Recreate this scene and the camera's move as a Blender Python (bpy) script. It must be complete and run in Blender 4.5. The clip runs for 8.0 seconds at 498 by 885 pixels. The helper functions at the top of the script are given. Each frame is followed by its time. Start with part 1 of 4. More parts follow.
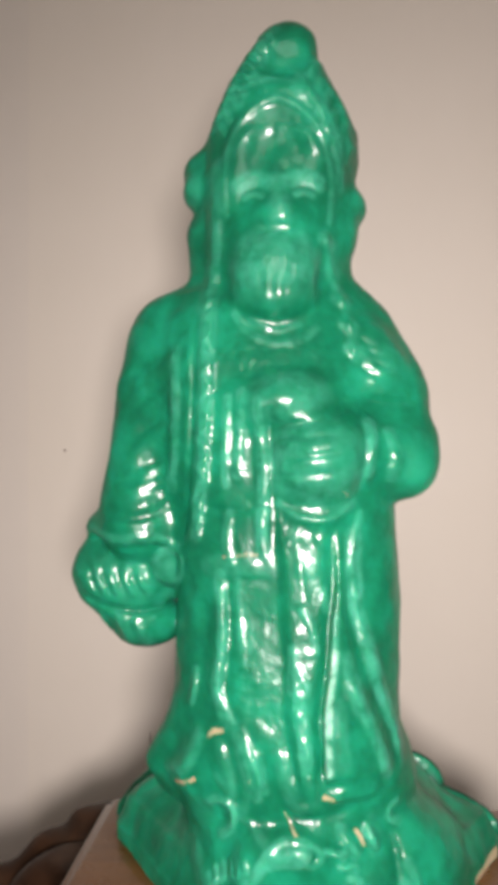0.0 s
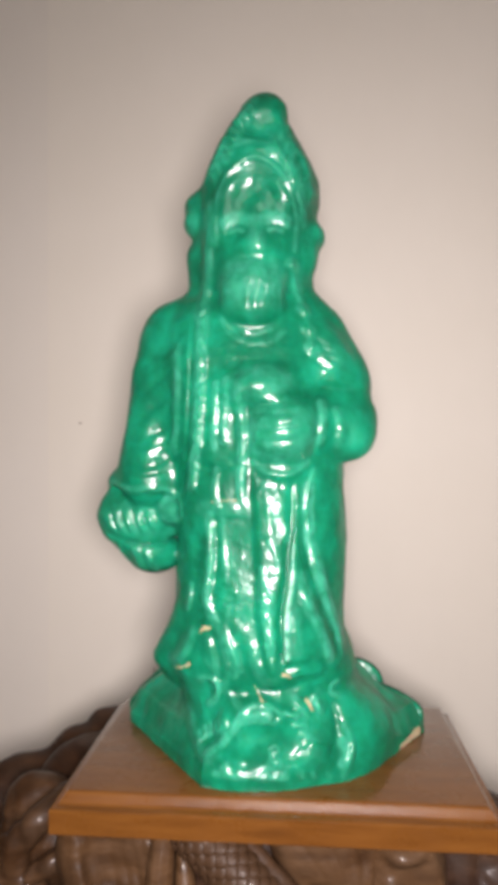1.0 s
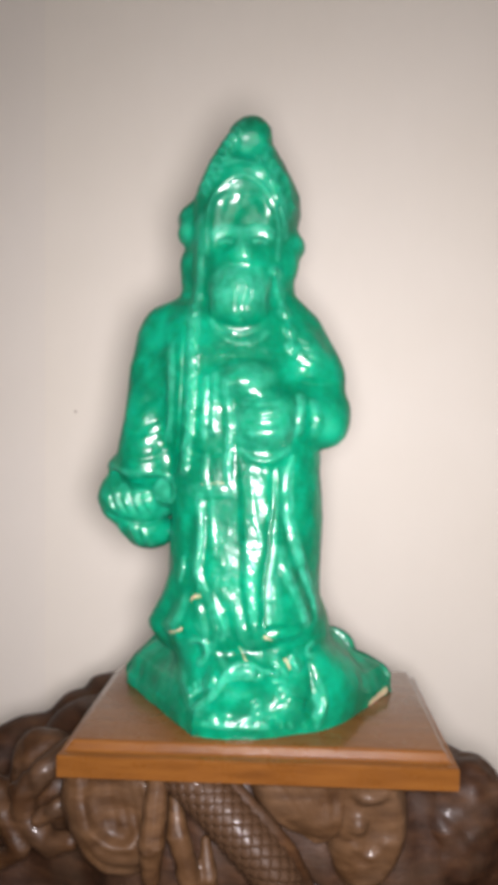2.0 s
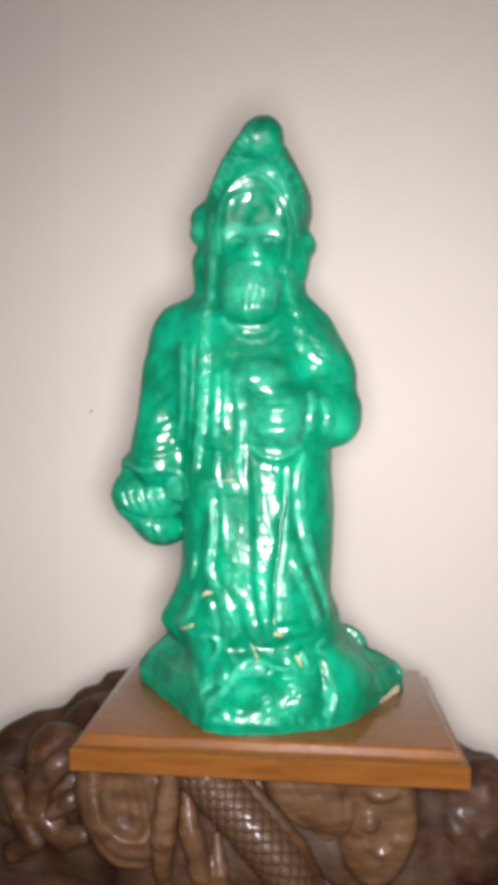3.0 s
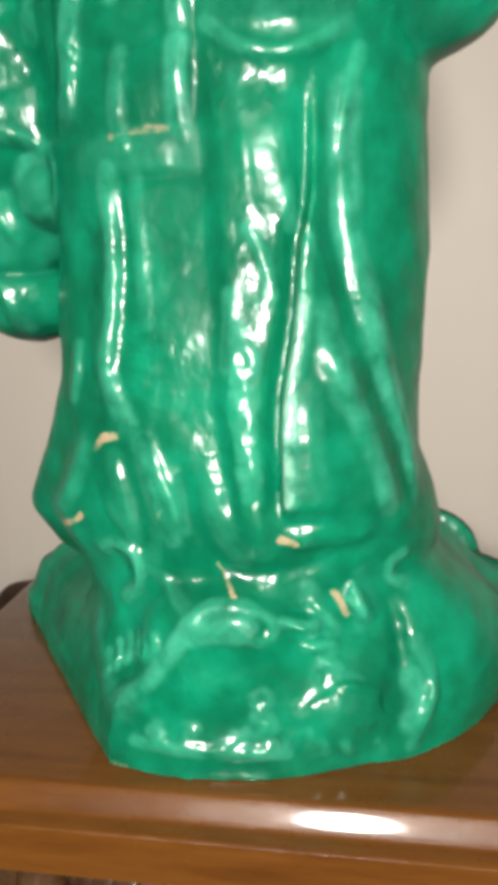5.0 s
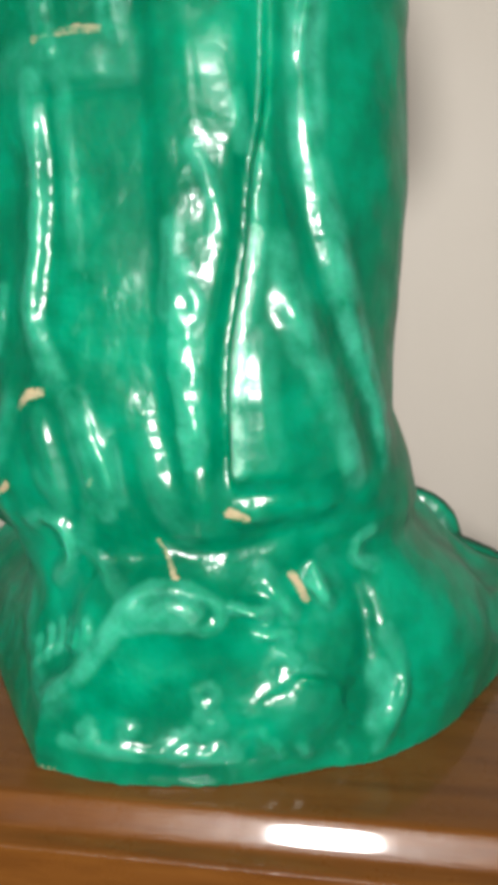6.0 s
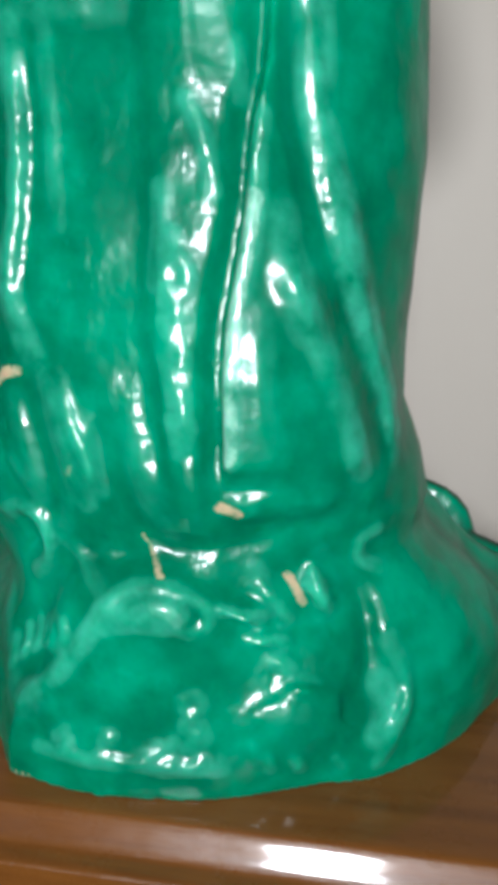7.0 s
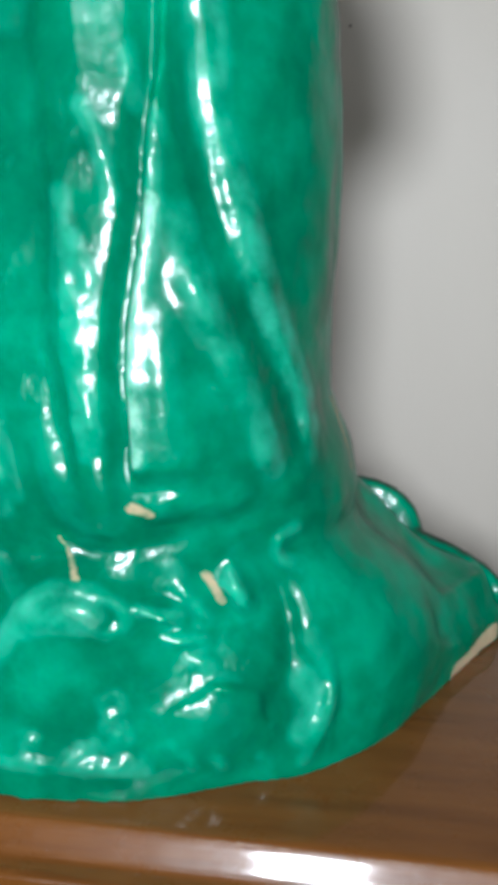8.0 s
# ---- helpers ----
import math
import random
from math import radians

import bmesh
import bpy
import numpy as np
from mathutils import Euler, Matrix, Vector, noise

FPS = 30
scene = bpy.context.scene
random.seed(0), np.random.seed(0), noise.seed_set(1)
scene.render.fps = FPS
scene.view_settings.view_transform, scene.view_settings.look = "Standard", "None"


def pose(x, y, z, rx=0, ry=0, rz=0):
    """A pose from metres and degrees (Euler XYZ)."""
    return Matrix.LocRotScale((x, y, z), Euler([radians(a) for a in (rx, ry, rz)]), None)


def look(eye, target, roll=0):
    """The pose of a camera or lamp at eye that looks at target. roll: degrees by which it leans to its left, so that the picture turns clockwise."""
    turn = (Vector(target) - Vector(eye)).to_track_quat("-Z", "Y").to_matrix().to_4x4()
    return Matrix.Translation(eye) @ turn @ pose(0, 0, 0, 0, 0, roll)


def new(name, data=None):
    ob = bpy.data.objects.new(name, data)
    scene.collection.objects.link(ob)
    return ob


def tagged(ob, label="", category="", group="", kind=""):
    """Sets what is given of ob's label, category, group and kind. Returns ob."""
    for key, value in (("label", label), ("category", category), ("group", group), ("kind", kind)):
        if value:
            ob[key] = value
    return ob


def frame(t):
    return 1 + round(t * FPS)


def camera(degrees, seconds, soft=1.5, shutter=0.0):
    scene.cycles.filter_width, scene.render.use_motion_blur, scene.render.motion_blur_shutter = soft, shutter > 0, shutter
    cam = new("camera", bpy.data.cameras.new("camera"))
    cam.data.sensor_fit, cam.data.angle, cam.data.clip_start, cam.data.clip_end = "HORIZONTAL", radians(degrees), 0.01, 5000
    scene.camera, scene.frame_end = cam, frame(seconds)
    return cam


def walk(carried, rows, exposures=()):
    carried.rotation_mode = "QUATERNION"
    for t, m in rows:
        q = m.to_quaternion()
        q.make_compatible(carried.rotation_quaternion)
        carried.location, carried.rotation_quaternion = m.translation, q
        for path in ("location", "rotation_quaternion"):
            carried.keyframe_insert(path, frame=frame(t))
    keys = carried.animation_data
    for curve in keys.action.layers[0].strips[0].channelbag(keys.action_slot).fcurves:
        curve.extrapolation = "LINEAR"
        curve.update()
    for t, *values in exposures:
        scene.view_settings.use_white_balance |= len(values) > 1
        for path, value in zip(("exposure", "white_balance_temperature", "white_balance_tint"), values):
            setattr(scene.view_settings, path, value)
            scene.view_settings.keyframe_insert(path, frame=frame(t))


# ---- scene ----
cam = camera(39.5, 8.0, soft=7.0, shutter=0.4)
PATH = [
    (0, (0.0203, -0.0202, 1.2810), (-0.0155, 0.4783, 1.2941), -0.42),
    (0.5, (0.0232, -0.0668, 1.2794), (0.0005, 0.4327, 1.2873), -0.91),
    (1, (0.0370, -0.1118, 1.2784), (-0.0002, 0.3868, 1.2736), 0.09),
    (1.5, (0.0389, -0.1399, 1.2792), (0.0096, 0.3591, 1.2669), 0.22),
    (1.7, (0.0401, -0.1480, 1.2796), (0.0125, 0.3511, 1.2661), 0.42),
    (2.9, (0.0409, -0.1608, 1.2779), (0.0092, 0.3381, 1.2656), 0.79),
    (3, (0.0446, -0.1576, 1.2773), (0.0040, 0.3406, 1.2649), 0.40),
    (3.5, (0.0544, -0.0730, 1.2567), (0.0086, 0.4240, 1.2281), 0.19),
    (4, (0.0526, -0.0075, 1.2345), (-0.0041, 0.4868, 1.1851), 0.49),
    (4.2, (0.0534, 0.0176, 1.2296), (-0.0093, 0.5094, 1.1651), 0.10),
    (5.3, (0.0376, 0.1064, 1.2035), (-0.0266, 0.5908, 1.0974), -0.79),
    (5.5, (0.0404, 0.1101, 1.2006), (-0.0264, 0.5954, 1.1004), -0.66),
    (6, (0.0470, 0.1127, 1.2000), (-0.0104, 0.5971, 1.0900), 0.15),
    (6.5, (0.0504, 0.1208, 1.1949), (-0.0332, 0.6013, 1.0849), 1.36),
    (7, (0.0488, 0.1250, 1.1982), (-0.0173, 0.6055, 1.0766), 1.24),
    (7.5, (0.0560, 0.1256, 1.1959), (-0.0162, 0.6072, 1.0825), 0.14),
    (8, (0.0651, 0.1259, 1.1973), (-0.0024, 0.6075, 1.0809), -0.04),
]
EXPOSURES = [
    (0, 0.15, 6500, 18), (1.0, 0.33, 6300, 18), (1.5, 0.48, 6100, 16), (3.0, 0.58, 6000, 16), (3.5, 0.4, 6300, 15), (4.0, 0.05, 6500, 14),
    (5.3, 0.06, 6500, 10), (5.8, 0.02, 6400, 10), (6.5, 0.02, 5750, 8), (7.0, -0.20, 5650, 8), (8.0, -0.08, 5400, 6),
]
walk(cam, [(t, look(eye, target, roll)) for t, eye, target, roll in PATH], EXPOSURES)

# ---- light ----
BOARD_Z = 1.10          # top of the wooden board
WALL_Y = 0.62           # plaster wall behind the figurine

world = bpy.data.worlds.new("room_light")
scene.world = world
world.use_nodes = True
world.node_tree.nodes["Background"].inputs[0].default_value = (1.0, 0.93, 0.86, 1)
world.node_tree.nodes["Background"].inputs[1].default_value = 0.03


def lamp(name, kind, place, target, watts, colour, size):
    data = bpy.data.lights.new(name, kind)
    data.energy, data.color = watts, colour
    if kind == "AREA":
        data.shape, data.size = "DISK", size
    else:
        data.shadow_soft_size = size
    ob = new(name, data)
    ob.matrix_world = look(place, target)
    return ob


# the torch of the hand-held camera, where it stood longest
torch = lamp("torch_light", "SPOT", (0.052, -0.150, 1.272), (0.11, 0.62, 1.13), 14.4, (1.0, 0.93, 0.87), 0.037)
torch.data.spot_size, torch.data.spot_blend = radians(128), 1.0
# unseen fill lamp added behind the camera to brighten wall and figurine
lamp("room_fill_light", "AREA", (0.10, -1.85, 1.95), (0.10, 0.60, 1.25), 7.2, (1.0, 0.94, 0.89), 1.10)


# ---- materials ----
def material(name):
    m = bpy.data.materials.new(name)
    m.use_nodes = True
    nodes, links = m.node_tree.nodes, m.node_tree.links
    return m, nodes, links, nodes["Principled BSDF"]


def noise_node(nodes, links, scale, detail=4.0, rough=0.55, stretch=None, seed=0.0):
    at = nodes.new("ShaderNodeTexCoord")
    tex = nodes.new("ShaderNodeTexNoise")
    tex.inputs["Scale"].default_value, tex.inputs["Detail"].default_value = scale, detail
    tex.inputs["Roughness"].default_value = rough
    mp = nodes.new("ShaderNodeMapping")
    mp.inputs["Scale"].default_value = stretch or (1, 1, 1)
    mp.inputs["Location"].default_value = (seed, seed * 0.7, seed * 1.3)
    links.new(at.outputs["Object"], mp.inputs[0])
    links.new(mp.outputs[0], tex.inputs["Vector"])
    return tex.outputs["Fac"]


def ramp(nodes, links, fac, stops):
    r = nodes.new("ShaderNodeValToRGB")
    while len(r.color_ramp.elements) < len(stops):
        r.color_ramp.elements.new(0.5)
    for e, (p, c) in zip(r.color_ramp.elements, stops):
        e.position, e.color = p, (*c, 1)
    links.new(fac, r.inputs[0])
    return r.outputs[0]


def mix(nodes, links, fac, a, b, mode="MIX"):
    n = nodes.new("ShaderNodeMix")
    n.data_type, n.blend_type = "RGBA", mode
    for value, slot in ((fac, 0), (a, 6), (b, 7)):
        if isinstance(value, (int, float)):
            n.inputs[slot].default_value = value
        elif isinstance(value, tuple):
            n.inputs[slot].default_value = (*value, 1)
        else:
            links.new(value, n.inputs[slot])
    return n.outputs[2]


def maths(nodes, links, op, a, b=0.0, clamp=False):
    n = nodes.new("ShaderNodeMath")
    n.operation, n.use_clamp = op, clamp
    for value, slot in ((a, 0), (b, 1)):
        if isinstance(value, (int, float)):
            n.inputs[slot].default_value = value
        else:
            links.new(value, n.inputs[slot])
    return n.outputs[0]


def bump(nodes, links, bsdf, height, depth, strength=1.0, coat=False):
    b = nodes.new("ShaderNodeBump")
    b.inputs["Distance"].default_value, b.inputs["Strength"].default_value = depth, strength
    links.new(height, b.inputs["Height"])
    links.new(b.outputs[0], bsdf.inputs["Normal"])
    if coat:
        links.new(b.outputs[0], bsdf.inputs["Coat Normal"])


def glaze_material():
    m, nodes, links, bsdf = material("green_glaze")
    cloud = maths(nodes, links, "ADD", maths(nodes, links, "MULTIPLY", noise_node(nodes, links, 34, 3, 0.6), 0.65), maths(nodes, links, "MULTIPLY", noise_node(nodes, links, 95, 4, 0.6, seed=5.0), 0.35))
    fleck = noise_node(nodes, links, 260, 3, 0.6, seed=3.0)
    tone = ramp(nodes, links, cloud, [(0.37, (0.000, 0.098, 0.046)), (0.49, (0.000, 0.152, 0.073)), (0.61, (0.002, 0.246, 0.130))])
    tone = mix(nodes, links, maths(nodes, links, "MULTIPLY", fleck, 0.30), tone, (0.001, 0.170, 0.080))
    # paler tone: glaze worn thin on crests, and highlights painted into the colour
    wear_glint = nodes.new("ShaderNodeAttribute")
    wear_glint.attribute_name = "thin_glaze_glint"
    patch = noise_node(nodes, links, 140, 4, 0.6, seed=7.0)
    pale_mix = maths(nodes, links, "MULTIPLY", wear_glint.outputs["Fac"], maths(nodes, links, "MULTIPLY", maths(nodes, links, "SUBTRACT", patch, 0.28), 2.2, True), True)
    tone = mix(nodes, links, pale_mix, tone, (0.060, 0.410, 0.270))
    worn_glint = maths(nodes, links, "MULTIPLY", maths(nodes, links, "SUBTRACT", wear_glint.outputs["Fac"], 0.82), 6.0, True)
    tone = mix(nodes, links, maths(nodes, links, "MULTIPLY", worn_glint, maths(nodes, links, "MULTIPLY", maths(nodes, links, "SUBTRACT", patch, 0.36), 3.2, True)), tone, (0.44, 0.65, 0.54))
    chip = nodes.new("ShaderNodeAttribute")
    chip.attribute_name = "bare_clay"
    ragged = maths(nodes, links, "MULTIPLY", chip.outputs["Fac"], maths(nodes, links, "ADD", maths(nodes, links, "MULTIPLY", patch, 1.6), 0.1))
    bare = maths(nodes, links, "MULTIPLY", maths(nodes, links, "SUBTRACT", ragged, 0.40), 6.0, True)
    tone = mix(nodes, links, bare, tone, (0.40, 0.33, 0.20))
    # near-black edge tone and painted shade of the back lobes
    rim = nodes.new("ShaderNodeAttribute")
    rim.attribute_name = "dark_rim_shade"
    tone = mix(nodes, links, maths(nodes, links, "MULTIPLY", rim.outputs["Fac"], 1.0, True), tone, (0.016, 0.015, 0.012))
    links.new(tone, bsdf.inputs["Base Color"])
    rough = maths(nodes, links, "ADD", maths(nodes, links, "MULTIPLY", patch, 0.30), 0.28)
    rough = maths(nodes, links, "ADD", rough, maths(nodes, links, "MULTIPLY", bare, 0.45), True)
    links.new(rough, bsdf.inputs["Roughness"])
    bsdf.inputs["IOR"].default_value = 1.34
    bsdf.inputs["Specular IOR Level"].default_value = 0.27
    bsdf.inputs["Specular Tint"].default_value = (0.50, 1.0, 0.86, 1)
    bsdf.inputs["Coat Weight"].default_value, bsdf.inputs["Coat Roughness"].default_value = 0.16, 0.22
    bsdf.inputs["Coat IOR"].default_value = 2.6
    bsdf.inputs["Subsurface Weight"].default_value = 0.60
    bsdf.inputs["Subsurface Radius"].default_value = (0.2, 1.0, 0.6)
    bsdf.inputs["Subsurface Scale"].default_value = 0.0045
    lumps = noise_node(nodes, links, 170, 2, 0.40, seed=1.0)
    dabs = noise_node(nodes, links, 340, 1.5, 0.40, seed=13.0)
    strokes = noise_node(nodes, links, 420, 2, 0.5, (1, 1, 0.45), seed=21.0)
    relief = maths(nodes, links, "ADD", lumps, maths(nodes, links, "MULTIPLY", dabs, 0.5))
    relief = maths(nodes, links, "ADD", relief, maths(nodes, links, "MULTIPLY", strokes, 0.32))
    calm = maths(nodes, links, "ADD", maths(nodes, links, "MULTIPLY", maths(nodes, links, "SUBTRACT", noise_node(nodes, links, 55, 2, 0.5, seed=9.0), 0.36), 3.2, True), 0.25)
    bump(nodes, links, bsdf, maths(nodes, links, "MULTIPLY", relief, calm), 0.0016, 0.37, coat=True)
    return m


def varnish_material(name, dark, mid, light, gloss=0.22, grain=1.0, coat=0.7):
    """Varnished timber with the grain along x."""
    m, nodes, links, bsdf = material(name)
    rings = noise_node(nodes, links, 26, 6, 0.65, (0.9, 9, 9))
    pores = noise_node(nodes, links, 150, 4, 0.7, (0.7, 12, 12), 5.0)
    blotch = noise_node(nodes, links, 9, 3, 0.5, (1, 1, 1), 2.0)
    tone = ramp(nodes, links, rings, [(0.30, dark), (0.52, mid), (0.75, light)])
    tone = mix(nodes, links, maths(nodes, links, "MULTIPLY", blotch, 0.45), tone, dark)
    tone = mix(nodes, links, maths(nodes, links, "MULTIPLY", pores, 0.35 * grain), tone, dark, "MIX")
    links.new(tone, bsdf.inputs["Base Color"])
    dust = noise_node(nodes, links, 60, 5, 0.7, (1, 1, 1), 11.0)
    links.new(maths(nodes, links, "ADD", maths(nodes, links, "MULTIPLY", dust, 0.30), gloss - 0.08), bsdf.inputs["Roughness"])
    bsdf.inputs["Coat Weight"].default_value, bsdf.inputs["Coat Roughness"].default_value = coat, 0.08
    bsdf.inputs["Specular IOR Level"].default_value = 0.22
    bump(nodes, links, bsdf, maths(nodes, links, "ADD", pores, dust), 0.0004, 0.35)
    return m


def carving_material(name, dark, mid, light, gloss=0.16):
    """Lacquered, dusty carved wood."""
    m, nodes, links, bsdf = material(name)
    streak = noise_node(nodes, links, 40, 6, 0.65, (1, 1, 3.5))
    film = noise_node(nodes, links, 22, 4, 0.6, (1, 1, 1), 4.0)
    fine = noise_node(nodes, links, 320, 3, 0.6, (1, 1, 1), 8.0)
    tone = ramp(nodes, links, streak, [(0.28, dark), (0.52, mid), (0.78, light)])
    haze = maths(nodes, links, "MULTIPLY", maths(nodes, links, "SUBTRACT", film, 0.44), 2.2, True)
    tone = mix(nodes, links, maths(nodes, links, "MULTIPLY", haze, 0.50), tone, (0.106, 0.067, 0.040))
    links.new(tone, bsdf.inputs["Base Color"])
    links.new(maths(nodes, links, "ADD", maths(nodes, links, "MULTIPLY", film, 0.34), 0.42 - 0.8 * gloss), bsdf.inputs["Roughness"])
    bsdf.inputs["Coat Weight"].default_value, bsdf.inputs["Coat Roughness"].default_value = gloss, 0.12
    bsdf.inputs["Specular IOR Level"].default_value = 0.18
    bump(nodes, links, bsdf, maths(nodes, links, "ADD", streak, maths(nodes, links, "MULTIPLY", fine, 0.25)), 0.0016, 0.5)
    return m


def plaster_material(name, tint, dirt):
    m, nodes, links, bsdf = material(name)
    stain = noise_node(nodes, links, 3.2, 4, 0.6)
    mottle = noise_node(nodes, links, 45, 5, 0.65, (1, 1, 0.35), 3.0)
    roll = noise_node(nodes, links, 420, 3, 0.6, (1, 1, 1), 6.0)
    tone = mix(nodes, links, maths(nodes, links, "MULTIPLY", maths(nodes, links, "SUBTRACT", stain, 0.35), 1.3, True), tint, dirt)
    tone = mix(nodes, links, maths(nodes, links, "MULTIPLY", mottle, 0.10), tone, tuple(0.8 * c for c in dirt))
    links.new(tone, bsdf.inputs["Base Color"])
    bsdf.inputs["Roughness"].default_value = 0.55
    bump(nodes, links, bsdf, maths(nodes, links, "ADD", roll, mottle), 0.0008, 0.25)
    return m


GLAZE = glaze_material()
BOARD_WOOD = varnish_material("board_varnish", (0.083, 0.029, 0.005), (0.134, 0.050, 0.009), (0.174, 0.069, 0.013), 0.22, 0.5, 0.62)
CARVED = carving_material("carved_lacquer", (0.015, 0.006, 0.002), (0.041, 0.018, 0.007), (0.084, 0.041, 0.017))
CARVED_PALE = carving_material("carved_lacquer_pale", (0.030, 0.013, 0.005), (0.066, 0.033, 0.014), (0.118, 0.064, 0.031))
# darker copy of the lacquer: shade of back and lower parts painted in
CARVED_SHADED = carving_material("carved_lacquer_shaded", (0.012, 0.005, 0.002), (0.030, 0.013, 0.006), (0.062, 0.028, 0.012), 0.06)
PLASTER = plaster_material("cream_plaster", (0.82, 0.765, 0.67), (0.76, 0.70, 0.585))
PLASTER_RECESS = plaster_material("recess_plaster", (0.80, 0.748, 0.665), (0.74, 0.685, 0.59))
CEILING_PAINT = plaster_material("ceiling_paint", (0.80, 0.79, 0.77), (0.74, 0.73, 0.71))
FLOOR_WOOD = varnish_material("floor_varnish", (0.09, 0.045, 0.02), (0.17, 0.09, 0.04), (0.24, 0.13, 0.06), 0.3)


# ---- building helpers ----
def part(name, bm, mat, parent=None, label="", smooth=False):
    me = bpy.data.meshes.new(name)
    bm.to_mesh(me)
    bm.free()
    me.materials.append(mat)
    if smooth:
        me.polygons.foreach_set("use_smooth", [True] * len(me.polygons))
    ob = new(name, me)
    if parent:
        ob.parent = parent
    if label:
        tagged(ob, label)
    return ob


def box(x0, x1, y0, y1, z0, z1, bevel=0.0):
    bm = bmesh.new()
    bmesh.ops.create_cube(bm, size=1.0, matrix=Matrix.LocRotScale(((x0 + x1) / 2, (y0 + y1) / 2, (z0 + z1) / 2), None, (x1 - x0, y1 - y0, z1 - z0)))
    if bevel:
        bmesh.ops.bevel(bm, geom=bm.edges[:], offset=bevel, segments=2, affect="EDGES", profile=0.6)
    return bm


def spline(points, step):
    """Points along a smooth curve through the given ones, about step apart."""
    p = np.array(points, float)
    p = np.vstack([2 * p[0] - p[1], p, 2 * p[-1] - p[-2]])
    out = []
    for a, b, c, d in zip(p[:-3], p[1:-2], p[2:-1], p[3:]):
        n = max(1, int(np.ceil(np.linalg.norm(c - b) / step)))
        for u in np.arange(n) / n:
            out.append(0.5 * (2 * b + (c - a) * u + (2 * a - 5 * b + 4 * c - d) * u**2 + (3 * b - a - 3 * c + d) * u**3))
    return np.array(out + [p[-2]])


class Clay:
    """A solid kept as distances on a grid, modelled by adding and cutting soft forms, then skinned into one mesh."""

    def __init__(self, low, high, cell):
        self.cell = cell
        self.axes = [np.arange(a, b + cell, cell, dtype=np.float32) for a, b in zip(low, high)]
        self.low = np.array(low, np.float32)
        self.f = np.full([len(a) for a in self.axes], 0.05, np.float32)
        self.marks = []
        self.uneven, self.rng = 0.16, np.random.default_rng(17)

    def window(self, low, high):
        cut = []
        for a, lo, hi in zip(self.axes, low, high):
            i, j = np.searchsorted(a, (lo, hi))
            cut.append(slice(max(0, i - 1), min(len(a), j + 1)))
        x, y, z = [a[s] for a, s in zip(self.axes, cut)]
        return tuple(cut), x[:, None, None], y[None, :, None], z[None, None, :]

    def join(self, cut, d, soft, hollow=False):
        f = self.f[cut]
        if hollow:
            f, d = -f, d
        h = np.clip(soft - np.abs(f - d), 0, None) / soft
        g = np.minimum(f, d) - h * h * soft / 4
        self.f[cut] = -g if hollow else g

    def ball(self, centre, radii, soft=0.004, hollow=False, turn=0.0, wear_glint=0.0):
        """An ellipsoid; turn leans it in the x-z plane, in degrees."""
        c, r = np.array(centre), np.array(radii)
        reach = r.max() + soft + 0.004
        cut, x, y, z = self.window(c - reach, c + reach)
        x, y, z = x - c[0], y - c[1], z - c[2]
        co, si = math.cos(radians(turn)), math.sin(radians(turn))
        x, z = co * x + si * z, -si * x + co * z
        k = np.sqrt((x / r[0]) ** 2 + (y / r[1]) ** 2 + (z / r[2]) ** 2)
        self.join(cut, ((k - 1) * r.min()).astype(np.float32), soft, hollow)
        if wear_glint:
            self.marks.append(("thin_glaze_glint", np.array([c]), r.max(), wear_glint, r, turn))

    def tube(self, points, radii, soft=0.003, hollow=False):
        """A round limb through points in space, with a radius at each."""
        p = np.array(points, float)
        r = np.interp(np.linspace(0, 1, len(p)), np.linspace(0, 1, len(radii)), radii)
        reach = r.max() + soft + 0.003
        cut, x, y, z = self.window(p.min(0) - reach, p.max(0) + reach)
        d = None
        for a, b, ra, rb in zip(p[:-1], p[1:], r[:-1], r[1:]):
            v = b - a
            n = max(float(v @ v), 1e-12)
            u = np.clip(((x - a[0]) * v[0] + (y - a[1]) * v[1] + (z - a[2]) * v[2]) / n, 0, 1)
            e = np.sqrt((x - a[0] - u * v[0]) ** 2 + (y - a[1] - u * v[1]) ** 2 + (z - a[2] - u * v[2]) ** 2) - (ra + u * (rb - ra))
            d = e if d is None else np.minimum(d, e)
        self.join(cut, d.astype(np.float32), soft, hollow)

    def front(self, x, z):
        """How far forward the surface lies at x, z."""
        i = int(np.clip(round((x - self.low[0]) / self.cell), 0, len(self.axes[0]) - 1))
        k = int(np.clip(round((z - self.low[2]) / self.cell), 0, len(self.axes[2]) - 1))
        column = self.f[i, :, k]
        inside = np.nonzero(column < 0)[0]
        if not len(inside):
            return None
        j = inside[0]
        if j == 0:
            return float(self.axes[1][0])
        a, b = column[j - 1], column[j]
        return float(self.axes[1][j - 1] + self.cell * a / (a - b))

    def fold(self, points, height, left, right, wear_glint=0.0, bare=0.0, end=0.3, depth=0.007):
        """A rounded crest (a valley if height is below nought) over the front of the form along points (x, z); left and right are its widths, seen going down."""
        line = spline(points, 0.0014)
        reach = 2.6 * max(left, right)
        cut, x, y, z = self.window((line[:, 0].min() - reach, self.axes[1][0], line[:, 1].min() - reach), (line[:, 0].max() + reach, self.axes[1][-1], line[:, 1].max() + reach))
        x, z = x[:, 0, :], z[0]
        x, z = np.broadcast_arrays(x, z)
        n = len(line)
        wave = np.convolve(self.rng.standard_normal(n + 12), np.ones(7) / 7, "same")[6 : n + 6]
        size = np.clip(1 + (2.0 if height < 0.0025 else 0.3) * self.uneven * wave, 0.4, 1.6) * (end + (1 - end) * np.sin(np.pi * (np.arange(n) + 0.5) / n) ** 0.7)
